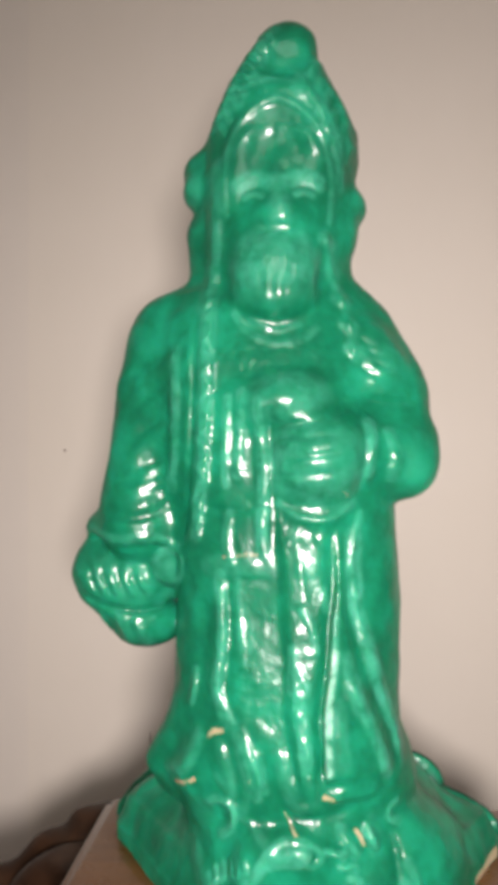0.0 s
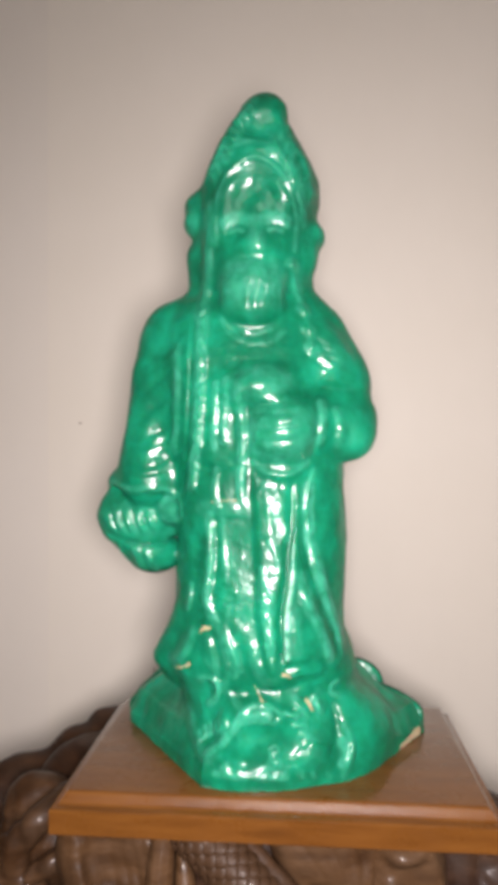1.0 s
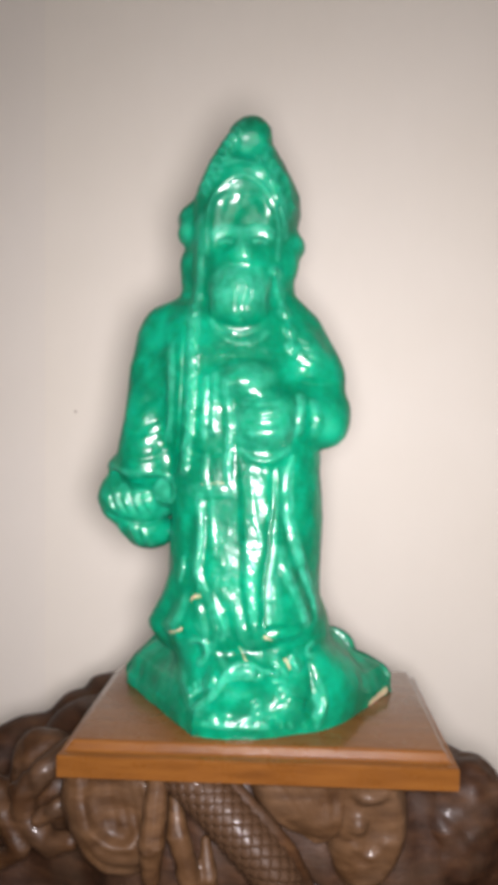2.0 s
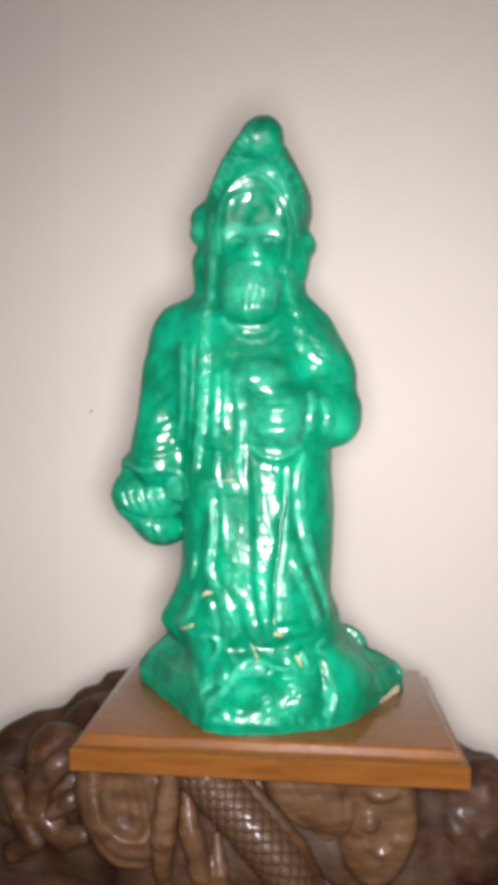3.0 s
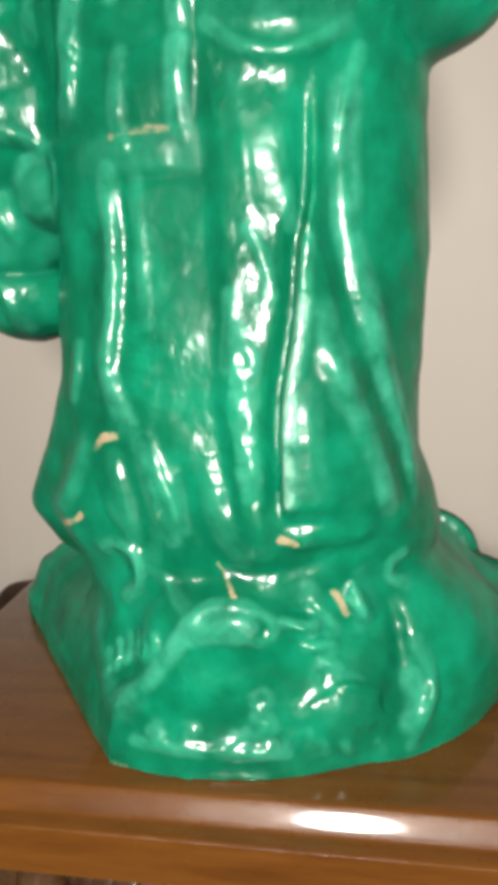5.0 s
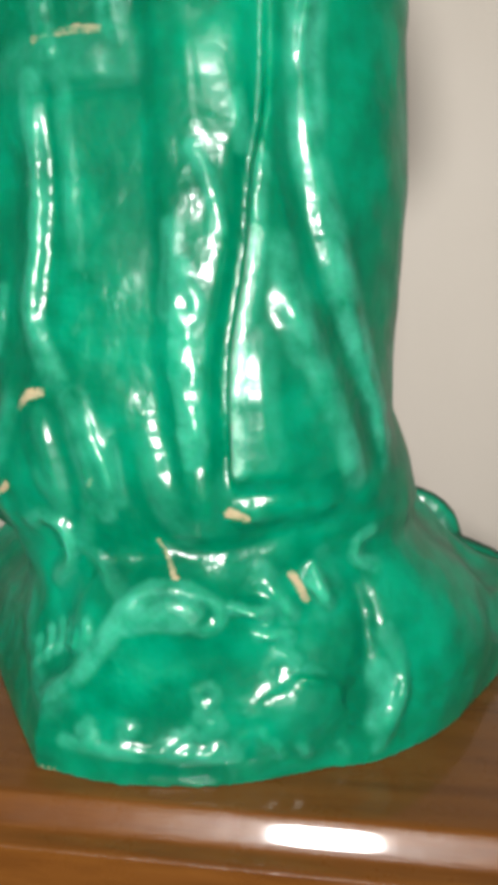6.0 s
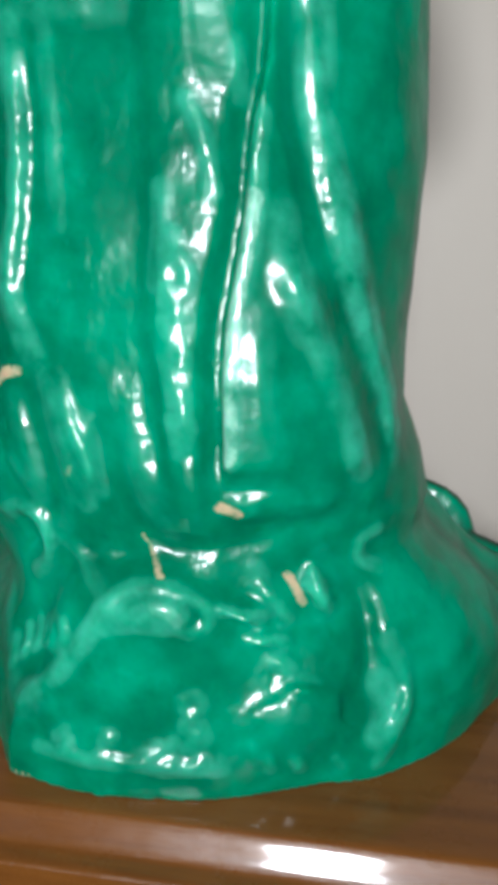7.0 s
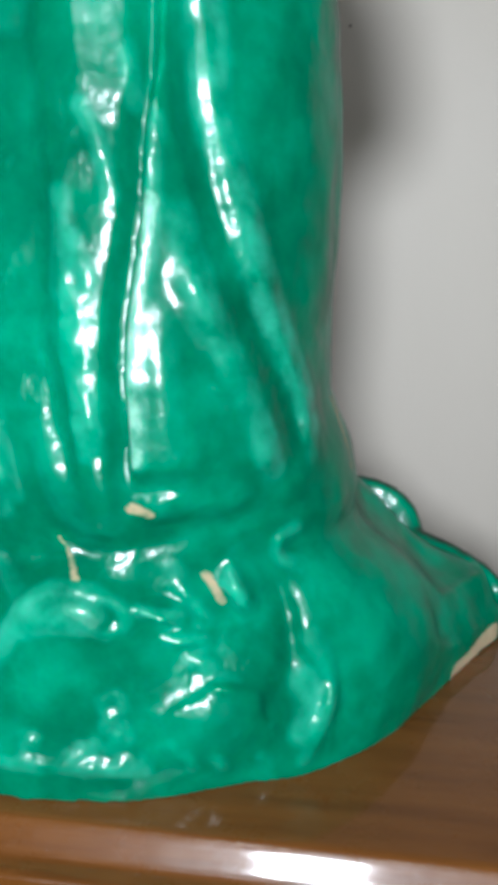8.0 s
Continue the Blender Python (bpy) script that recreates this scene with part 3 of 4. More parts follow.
    clay.fold([(0.0060, 0.1952), (0.0180, 0.1948), (0.0290, 0.1952), (0.0380, 0.1985)], -0.0006, 0.0020, 0.0016)
    for z in (0.1893, 0.1824, 0.1752):
        clay.fold([(0.0130, z + 0.0006), (0.0240, z), (0.0370, z + 0.0014)], -0.0007, 0.0012, 0.0016)
    clay.fold([(0.0120, 0.1650), (0.0190, 0.1600), (0.0270, 0.1580), (0.0350, 0.1600), (0.0420, 0.1650)], 0.0008, 0.0013, 0.0013, wear_glint=0.4)
    clay.fold([(-0.0042, 0.1385), (-0.0034, 0.1230), (-0.0014, 0.1050)], 0.0006, 0.0015, 0.0015, wear_glint=0.3)
    clay.fold([(0.0186, 0.1545), (0.0205, 0.1400), (0.0225, 0.1262)], 0.0004, 0.0015, 0.0015, wear_glint=0.3, end=0.0)
    clay.ridge([(0.048, 0.196), (0.0490, 0.186), (0.0475, 0.176)], 0.0021, wear_glint=0.7)
    clay.ridge([(0.056, 0.192), (0.0585, 0.183), (0.0570, 0.174)], 0.0021, wear_glint=0.5)

    # face in its hood, beard and headdress
    clay.ball((0.0125, 0.2470, 0.2910), (0.0200, 0.0085, 0.0345), 0.003, hollow=True)
    clay.ball((0.0125, 0.2640, 0.2840), (0.0180, 0.0120, 0.0260), 0.004)
    clay.ball((0.0125, 0.2735, 0.3020), (0.0175, 0.0125, 0.0180), 0.008)
    clay.ball((0.0112, 0.2560, 0.2572), (0.0164, 0.0100, 0.0158), 0.008, wear_glint=1.0)
    clay.ball((0.0105, 0.2555, 0.2465), (0.0120, 0.0080, 0.0065), 0.006, wear_glint=1.0)
    for i in range(5):
        x = -0.0010 + 0.0056 * i + 0.0012 * (i % 2)
        clay.fold([(x, 0.2580 - 0.0022 * (i % 3)), (x + 0.0006, 0.2530), (0.7 * x + 0.0034, 0.2460 + 0.0010 * (i % 2))], -0.0003, 0.0016, 0.0022)
    clay.fold([(0.0130, 0.2915), (0.0135, 0.2850), (0.0138, 0.2785)], 0.0020, 0.0040, 0.0040, wear_glint=0.4, end=0.4)
    clay.ball((0.0138, 0.2532, 0.2782), (0.0072, 0.0044, 0.0046), 0.006, wear_glint=0.95)
    for x, lean in ((0.0030, 1), (0.0232, -1)):
        clay.fold([(x - 0.0060, 0.2912 - 0.0008 * lean), (x, 0.2938), (x + 0.0060, 0.2916 + 0.0004 * lean)], 0.0002, 0.0030, 0.0030, wear_glint=0.70)
        clay.fold([(x - 0.0050, 0.2862), (x, 0.2886), (x + 0.0050, 0.2862)], -0.0007, 0.0028, 0.0028)
        clay.fold([(x - 0.0034, 0.2862), (x, 0.2876), (x + 0.0034, 0.2862)], 0.0008, 0.0011, 0.0011, wear_glint=0.5)
    clay.fold([(0.0020, 0.2700), (0.0080, 0.2718), (0.0135, 0.2722), (0.0190, 0.2718), (0.0245, 0.2700)], -0.0008, 0.0046, 0.0030)
    for x, top, low in ((0.0052, 0.2500, 0.2425), (0.0098, 0.2520, 0.2410), (0.0125, 0.2640, 0.2560), (0.0152, 0.2500, 0.2415)):
        clay.fold([(x, top), (x + 0.0003, (top + low) / 2), (x + 0.0006, low)], -0.0002, 0.0012, 0.0018)
    clay.ridge([(-0.0085, 0.2800), (-0.0085, 0.3000), (-0.0030, 0.3150), (0.0125, 0.3240), (0.0280, 0.3140), (0.0345, 0.2970), (0.0340, 0.2780)], 0.0012, wear_glint=0.3)
    clay.fold([(-0.0070, 0.3030), (0.0000, 0.3105), (0.0118, 0.3138), (0.0235, 0.3102), (0.0305, 0.3020)], 0.0006, 0.0026, 0.0020, wear_glint=0.15, end=0.05)
    clay.ridge([(-0.0110, 0.3240), (-0.0050, 0.3360), (0.0040, 0.3480), (0.0110, 0.3570)], 0.0026, wear_glint=0.35)
    clay.ridge([(0.0210, 0.3280), (0.0310, 0.3200), (0.0370, 0.3080), (0.0385, 0.2920)], 0.0022, wear_glint=0.4)
    clay.ridge([(0.0290, 0.3370), (0.0390, 0.3250), (0.0420, 0.3100)], 0.0020, wear_glint=0.2)
    clay.ridge([(0.0040, 0.3320), (0.0130, 0.3340), (0.0210, 0.3310)], 0.0014, lift=0.0, wear_glint=0.5)
    clay.ball((0.0170, 0.2520, 0.3425), (0.0095, 0.0060, 0.0080), 0.006, hollow=True)
    clay.ball((0.0170, 0.2665, 0.3540), (0.0085, 0.0070, 0.0060), 0.006, wear_glint=0.4)
    for i in range(7):
        x, z = -0.0070 + 0.0021 * i, 0.3250 + 0.0040 * i
        clay.ridge([(x - 0.0022, z + 0.0006), (x + 0.0012, z - 0.0016), (x + 0.0050, z - 0.0012)], 0.0011, wear_glint=0.4)
    for i in range(7):
        x = 0.0225 + 0.0024 * i
        clay.ridge([(x - 0.004, 0.3400 - 0.0052 * i), (x + 0.0005, 0.3350 - 0.0052 * i), (x + 0.0015, 0.3290 - 0.0052 * i)], 0.0009, wear_glint=0.35)
    for i in range(9):
        u = i / 8
        clay.fold([(-0.0165 + 0.022 * u, 0.3170 + 0.040 * u), (-0.0120 + 0.022 * u, 0.3185 + 0.036 * u), (-0.0090 + 0.021 * u, 0.3140 + 0.036 * u)], 0.0010, 0.0016, 0.0013, wear_glint=0.35 + 0.2 * (i % 2))
    for i in range(6):
        u = i / 5
        clay.fold([(0.0300 + 0.0145 * u, 0.3440 - 0.034 * u), (0.0270 + 0.0150 * u, 0.3400 - 0.034 * u), (0.0262 + 0.0150 * u, 0.3350 - 0.032 * u)], 0.0009, 0.0014, 0.0018, wear_glint=0.3)
    # ears and tassels of the hood
    clay.ball((-0.0200, 0.2810, 0.3080), (0.0094, 0.0100, 0.0085), 0.006, turn=25, wear_glint=0.3)
    clay.ball((-0.0205, 0.2770, 0.2970), (0.0086, 0.0095, 0.0078), 0.005, wear_glint=0.6)
    clay.ball((-0.0190, 0.2775, 0.2785), (0.0082, 0.0095, 0.0085), 0.006, wear_glint=0.3)
    clay.ball((-0.0190, 0.2780, 0.2670), (0.0070, 0.0090, 0.0080), 0.006, wear_glint=0.5)
    clay.ball((0.0425, 0.2800, 0.2900), (0.0082, 0.0095, 0.0078), 0.006, turn=-20, wear_glint=0.3)
    clay.ball((0.0395, 0.2780, 0.2770), (0.0066, 0.0090, 0.0085), 0.006, wear_glint=0.4)
    clay.tube([(-0.0160, 0.2870, 0.2520), (-0.0400, 0.2870, 0.2320)], [0.0120, 0.0125], 0.010)
    clay.tube([(0.0345, 0.2870, 0.2510), (0.0487, 0.2870, 0.2355), (0.0620, 0.2850, 0.2105)], [0.0120, 0.0122, 0.0125], 0.010)
    clay.ridge([(-0.0125, 0.3000), (-0.0130, 0.2800), (-0.0150, 0.2600), (-0.0185, 0.2450)], 0.0030, wear_glint=0.35)
    clay.fold([(0.0325, 0.2720), (0.0345, 0.2600), (0.0385, 0.2470), (0.0420, 0.2340), (0.0430, 0.2220)], 0.0008, 0.0018, 0.0018, wear_glint=0.35, end=0.6)
    for x, z in ((0.0330, 0.2690), (0.0350, 0.2580), (0.0385, 0.2465), (0.0412, 0.2360), (0.0428, 0.2250)):
        clay.fold([(x - 0.0014, z + 0.0006), (x + 0.0014, z - 0.0006)], 0.0013, 0.0028, 0.0028, wear_glint=0.5)

    # collar, the two strings of the stole, the chest folds
    clay.ridge([(-0.0050, 0.2400), (0.0010, 0.2320), (0.0110, 0.2275), (0.0220, 0.2290), (0.0280, 0.2340)], 0.0011, lift=0.1, wear_glint=0.35)
    clay.ridge([(0.0020, 0.2370), (0.0110, 0.2330), (0.0210, 0.2350)], 0.0008, wear_glint=0.3)
    strap = np.array([(-0.0150, 0.2500), (-0.0159, 0.2415), (-0.0163, 0.2150), (-0.0172, 0.1917), (-0.0190, 0.1700), (-0.0220, 0.1480)])
    clay.panel(strap - (0.0036, 0), strap + (0.0036, 0), (0.0003, 0.0006), 0.0007, edge=(0.0022, 0.0022), top=0.004, foot=0.004, wear_glint=0.45)
    for i in range(15):
        z = 0.2440 - 0.0062 * i + 0.0016 * math.sin(3.1 * i)
        x = float(np.interp(z, strap[::-1, 1], strap[::-1, 0]))
        side = 1 if i % 2 else -1
        clay.fold([(x - 0.0022 * side, z + 0.0012), (x + 0.0002, z - 0.0006), (x + 0.0022 * side, z - 0.0030)], 0.0007 if i % 3 else -0.0008, 0.0010, 0.0014, wear_glint=0.5)
    clay.fold(strap - (0.0050, 0), -0.0009, 0.0013, 0.0013, end=0.4)
    clay.ridge([(-0.0300, 0.2260), (-0.0300, 0.1980), (-0.0320, 0.1700)], 0.0020, wear_glint=0.45)
    for x0, x1, z0, z1, r in ((-0.0075, -0.0085, 0.206, 0.172, 0.0014), (-0.0020, -0.0035, 0.208, 0.176, 0.0016), (0.0045, 0.0065, 0.204, 0.166, 0.0017)):
        clay.ridge([(x0, z0), ((x0 + x1) / 2, (z0 + z1) / 2), (x1, z1)], r, wear_glint=0.7)
    clay.ridge([(0.0090, 0.2000), (0.0103, 0.1800), (0.0100, 0.1620), (0.0102, 0.1480)], 0.0015, hollow=True)
    clay.ridge([(-0.0200, 0.1640), (-0.0110, 0.1620), (-0.0030, 0.1615), (0.0070, 0.1645)], 0.0014, hollow=True)
    clay.ridge([(-0.0070, 0.1600), (-0.0078, 0.1500), (-0.0060, 0.1420)], 0.0017, wear_glint=0.5)
    clay.ridge([(0.0062, 0.1615), (0.0058, 0.1540), (0.0066, 0.1450)], 0.0019, wear_glint=0.8)
    clay.fold([(-0.0150, 0.1402), (-0.0040, 0.1412), (0.0086, 0.1402)], 0.0008, 0.0038, 0.0038, wear_glint=0.25, end=0.6)
    clay.fold([(-0.0150, 0.1352), (-0.0040, 0.1350), (0.0086, 0.1352)], -0.0005, 0.0012, 0.0014)
    # creases across the hanging sleeve, its cuff, the knuckles
    for z, dz in ((0.226, 0.010), (0.212, 0.012), (0.198, 0.012), (0.183, 0.012)):
        clay.ridge([(-0.0520, z - dz), (-0.0430, z - 0.3 * dz), (-0.0340, z)], 0.0024, hollow=True, lift=0.5, soft=0.004)
    for z, depth in ((0.1760, 0.0008), (0.1690, 0.0004), (0.1605, 0.0010)):
        clay.fold([(-0.0600, z + 0.0010), (-0.0500, z - 0.0030), (-0.0410, z - 0.0018), (-0.0330, z + 0.0030)], -depth, 0.0018, 0.0030)
    clay.ridge([(-0.0700, 0.1520), (-0.0560, 0.1485), (-0.0420, 0.1495), (-0.0300, 0.1450)], 0.0017, wear_glint=0.5)
    clay.ridge([(-0.0680, 0.1480), (-0.0540, 0.1450), (-0.0400, 0.1460), (-0.0320, 0.1430)], 0.0012, hollow=True)
    for x in (-0.0690, -0.0630, -0.0565, -0.0500):
        clay.fold([(x - 0.0008, 0.1345), (x, 0.1300), (x + 0.0030, 0.1245)], -0.0011, 0.0014, 0.0014)
        clay.fold([(x + 0.0022, 0.1340), (x + 0.0030, 0.1300), (x + 0.0058, 0.1250)], 0.0009, 0.0020, 0.0020, wear_glint=0.35)
    for x in (-0.0660, -0.0580, -0.0500):
        clay.fold([(x - 0.0004, 0.1150), (x + 0.0004, 0.1110), (x + 0.0022, 0.1070)], 0.0009, 0.0013, 0.0013, wear_glint=0.5)
    clay.fold([(-0.0740, 0.1230), (-0.0600, 0.1180), (-0.0460, 0.1165), (-0.0340, 0.1190)], -0.0014, 0.0014, 0.0018)
    clay.ridge([(-0.0410, 0.1390), (-0.0360, 0.1440), (-0.0290, 0.1420), (-0.0290, 0.1340), (-0.0350, 0.1300), (-0.0400, 0.1330)], 0.0012, wear_glint=0.7, bare=0.2)
    for x in (-0.0560, -0.0480):
        clay.ridge([(x, 0.1140), (x + 0.001, 0.1080), (x + 0.002, 0.1020)], 0.0024, wear_glint=0.4)

    # folds of the robe: broad overlapping panels, each with one crisp edge
    seam = [(0.0090, 0.1600), (0.0097, 0.1529), (0.0101, 0.1391), (0.0105, 0.1265), (0.0122, 0.1123), (0.0128, 0.0979), (0.0131, 0.0832), (0.0142, 0.0726), (0.0158, 0.0640), (0.0185, 0.0530)]
    lap = [(0.0335, 0.1600), (0.0328, 0.1400), (0.0326, 0.1304), (0.0315, 0.1213), (0.0306, 0.1090), (0.0290, 0.0977), (0.0281, 0.0884), (0.0277, 0.0778), (0.0277, 0.0672), (0.0283, 0.0530)]
    band_left = [(0.0410, 0.1640), (0.0390, 0.1500), (0.0387, 0.1389), (0.0392, 0.1242), (0.0417, 0.1121), (0.0446, 0.1006), (0.0493, 0.0908), (0.0545, 0.0767), (0.0578, 0.0600)]
    band_right = [(0.0445, 0.1640), (0.0425, 0.1500), (0.0428, 0.1393), (0.0441, 0.1262), (0.0475, 0.1185), (0.0500, 0.1125), (0.0523, 0.1039), (0.0548, 0.0926), (0.0578, 0.0806), (0.0612, 0.0600)]
    clay.panel(seam, lap, (-0.0004, 0.0008), 0.0026, edge=(0.0050, 0.0036), top=0.020, foot=0.005)
    clay.panel(lap, band_left, (0.0034, 0.0004), 0.0014, edge=(0.0017, 0.0040), top=0.040, foot=0.006)
    clay.panel(band_left, band_right, (0.0004, 0.0003), 0.0006, edge=(0.0034, 0.0034), top=0.012, foot=0.010, wear_glint=0.82)
    # the lap's edge: worn glaze with its white highlight painted on
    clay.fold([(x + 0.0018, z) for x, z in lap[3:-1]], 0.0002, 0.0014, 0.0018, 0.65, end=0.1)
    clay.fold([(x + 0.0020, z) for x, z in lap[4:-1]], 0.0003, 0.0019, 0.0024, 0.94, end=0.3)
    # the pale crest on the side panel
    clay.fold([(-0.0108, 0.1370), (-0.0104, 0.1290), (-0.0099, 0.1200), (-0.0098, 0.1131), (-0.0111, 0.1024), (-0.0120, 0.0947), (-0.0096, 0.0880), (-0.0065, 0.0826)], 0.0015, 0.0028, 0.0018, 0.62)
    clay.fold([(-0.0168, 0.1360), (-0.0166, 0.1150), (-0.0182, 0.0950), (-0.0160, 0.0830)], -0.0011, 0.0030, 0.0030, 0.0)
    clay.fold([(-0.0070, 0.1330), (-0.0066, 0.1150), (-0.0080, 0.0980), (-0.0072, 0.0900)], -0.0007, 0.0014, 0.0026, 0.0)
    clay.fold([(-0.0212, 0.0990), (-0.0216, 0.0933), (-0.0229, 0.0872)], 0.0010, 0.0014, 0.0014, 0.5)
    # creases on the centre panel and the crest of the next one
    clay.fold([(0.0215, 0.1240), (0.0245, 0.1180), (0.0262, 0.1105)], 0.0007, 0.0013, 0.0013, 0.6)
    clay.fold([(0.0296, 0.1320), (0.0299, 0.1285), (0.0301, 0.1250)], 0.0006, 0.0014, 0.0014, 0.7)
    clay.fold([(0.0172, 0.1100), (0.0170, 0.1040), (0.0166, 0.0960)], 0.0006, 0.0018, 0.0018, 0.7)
    # small pale dabs paint the broken highlight down the centre panel
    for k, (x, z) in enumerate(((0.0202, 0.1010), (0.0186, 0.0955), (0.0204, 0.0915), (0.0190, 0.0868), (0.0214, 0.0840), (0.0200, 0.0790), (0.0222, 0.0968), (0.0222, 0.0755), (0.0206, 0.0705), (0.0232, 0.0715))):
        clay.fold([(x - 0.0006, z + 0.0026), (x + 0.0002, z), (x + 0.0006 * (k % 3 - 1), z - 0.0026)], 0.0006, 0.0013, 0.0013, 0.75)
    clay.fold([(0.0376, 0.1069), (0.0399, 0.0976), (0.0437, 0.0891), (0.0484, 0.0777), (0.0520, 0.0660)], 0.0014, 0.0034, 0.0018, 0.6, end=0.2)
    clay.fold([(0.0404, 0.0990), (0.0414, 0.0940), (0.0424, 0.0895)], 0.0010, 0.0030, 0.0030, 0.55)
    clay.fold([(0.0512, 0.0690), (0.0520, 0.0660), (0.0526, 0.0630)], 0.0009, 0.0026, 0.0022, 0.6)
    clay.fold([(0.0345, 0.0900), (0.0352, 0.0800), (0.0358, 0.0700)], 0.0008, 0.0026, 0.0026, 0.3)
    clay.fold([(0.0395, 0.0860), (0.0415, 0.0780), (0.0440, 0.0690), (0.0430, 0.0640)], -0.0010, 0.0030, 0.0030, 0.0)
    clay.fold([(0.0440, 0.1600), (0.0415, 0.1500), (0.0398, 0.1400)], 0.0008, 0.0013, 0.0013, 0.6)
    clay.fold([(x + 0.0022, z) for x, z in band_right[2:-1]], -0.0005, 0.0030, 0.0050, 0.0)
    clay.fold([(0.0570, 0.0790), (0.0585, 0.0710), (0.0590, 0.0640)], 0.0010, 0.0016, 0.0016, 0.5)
    clay.ball((0.0228, 0.2425, 0.0600), (0.0062, 0.0062, 0.0080), 0.004, wear_glint=0.4)
    clay.ball((0.0400, 0.2460, 0.0600), (0.0080, 0.0060, 0.0055), 0.004)
    clay.ball((0.0330, 0.2440, 0.0575), (0.0042, 0.0050, 0.0035), 0.003, wear_glint=0.6)
    # the hem where it gathers on the base
    clay.fold([(-0.0040, 0.0790), (-0.0020, 0.0700), (0.0015, 0.0600)], 0.0011, 0.0014, 0.0024, 0.55)
    clay.fold([(-0.0100, 0.0740), (-0.0075, 0.0650), (-0.0060, 0.0560)], 0.0012, 0.0026, 0.0014, 0.3)
    clay.fold([(0.0040, 0.0720), (0.0050, 0.0640), (0.0035, 0.0560)], 0.0009, 0.0020, 0.0014, 0.4)
    clay.fold([(0.0140, 0.0700), (0.0150, 0.0640), (0.0175, 0.0590)], 0.0010, 0.0026, 0.0020, 0.3)
    clay.fold([(-0.0190, 0.0760), (-0.0250, 0.0640), (-0.0330, 0.0560)], 0.0020, 0.0026, 0.0026, 0.35)
    clay.fold([(-0.0008, 0.0790), (0.0014, 0.0725), (0.0034, 0.0673), (0.0058, 0.0620)], 0.0010, 0.0016, 0.0010, 0.5)
    clay.fold([(0.0178, 0.0520), (0.0222, 0.0495), (0.0289, 0.0492), (0.0355, 0.0512), (0.0422, 0.0532), (0.0502, 0.0540), (0.0594, 0.0515)], -0.0009, 0.0024, 0.0034, 0.0, end=0.2)
    clay.fold([(0.0190, 0.0465), (0.0245, 0.0452), (0.0310, 0.0458), (0.0380, 0.0480)], 0.0002, 0.0022, 0.0022, 0.1, end=0.1)
    rng = random.Random(5)
    # waves, scrolls and shells of the base
    clay.ball((0.0166, 0.2410, 0.0372), (0.0104, 0.0080, 0.0060), 0.005, turn=4)
    clay.ball((0.0120, 0.2420, 0.0280), (0.0130, 0.0060, 0.0100), 0.008)
    clay.fold([(0.0075, 0.0385), (0.0108, 0.0418), (0.0158, 0.0432), (0.0208, 0.0426), (0.0252, 0.0404), (0.0272, 0.0376), (0.0264, 0.0350), (0.0240, 0.0342), (0.0216, 0.0356)], 0.0007, 0.0010, 0.0013, wear_glint=0.6, end=0.5)
    # pale cap of the scroll: thin glaze and painted sheen
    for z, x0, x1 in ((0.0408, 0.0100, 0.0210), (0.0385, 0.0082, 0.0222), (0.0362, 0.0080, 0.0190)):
        clay.fold([(x0, z - 0.0012), ((x0 + x1) / 2, z), (x1, z - 0.0004)], 0.0002, 0.0018, 0.0018, wear_glint=0.80)
    clay.fold([(0.0180, 0.0400), (0.0210, 0.0390), (0.0218, 0.0374)], 0.0005, 0.0014, 0.0016, wear_glint=0.85)
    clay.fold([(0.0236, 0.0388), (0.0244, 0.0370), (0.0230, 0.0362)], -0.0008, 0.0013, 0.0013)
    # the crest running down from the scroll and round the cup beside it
    clay.fold([(0.0080, 0.0385), (0.0040, 0.0318), (-0.0018, 0.0242), (-0.0068, 0.0190), (-0.0110, 0.0165)], 0.0010, 0.0014, 0.0024, wear_glint=0.8, end=0.4)
    clay.fold([(-0.0060, 0.0180), (-0.0110, 0.0150), (-0.0160, 0.0165), (-0.0200, 0.0220), (-0.0225, 0.0300)], 0.0007, 0.0030, 0.0026, wear_glint=0.3, end=0.3)
    for i in range(6):
        x, z = -0.0165 + 0.0030 * i, 0.0195 + 0.0019 * i - 0.0010 * (i == 0)
        clay.fold([(x, z), (x + 0.0012, z + 0.0022), (x + 0.0008, z + 0.0048)], 0.0009, 0.0009, 0.0012, wear_glint=0.6, end=0.1)
    clay.ridge([(0.0345, 0.0440), (0.0370, 0.0390), (0.0400, 0.0345)], 0.0016, wear_glint=0.5)
    clay.ridge([(0.0440, 0.0430), (0.0465, 0.0390), (0.0475, 0.0340)], 0.0016, wear_glint=0.3)
    clay.ridge([(-0.0060, 0.0080), (0.0050, 0.0078), (0.0170, 0.0076), (0.0300, 0.0072)], 0.0010, wear_glint=0.6, end=0.3)
    for i in range(16):
        x, z = rng.uniform(-0.001, 0.033), rng.uniform(0.0072, 0.0125)
        clay.fold([(x - 0.0010, z - 0.0008), (x, z), (x + 0.0008, z + 0.0012)], 0.00042, 0.0010, 0.0011, wear_glint=0.55)
    # small tool marks: hem creases, curls, ticks and the leaf of the base
    clay.fold([(-0.0016, 0.0762), (0.0000, 0.0669), (0.0001, 0.0585), (-0.0015, 0.0511)], 0.00055, 0.00115, 0.00184, 0.30)
    clay.fold([(-0.0005, 0.0716), (0.0029, 0.0647), (0.0064, 0.0589)], 0.00049, 0.00138, 0.00138, 0.30)
    clay.fold([(-0.0114, 0.0626), (-0.0076, 0.0572)], 0.00042, 0.00127, 0.00127, 0.24)
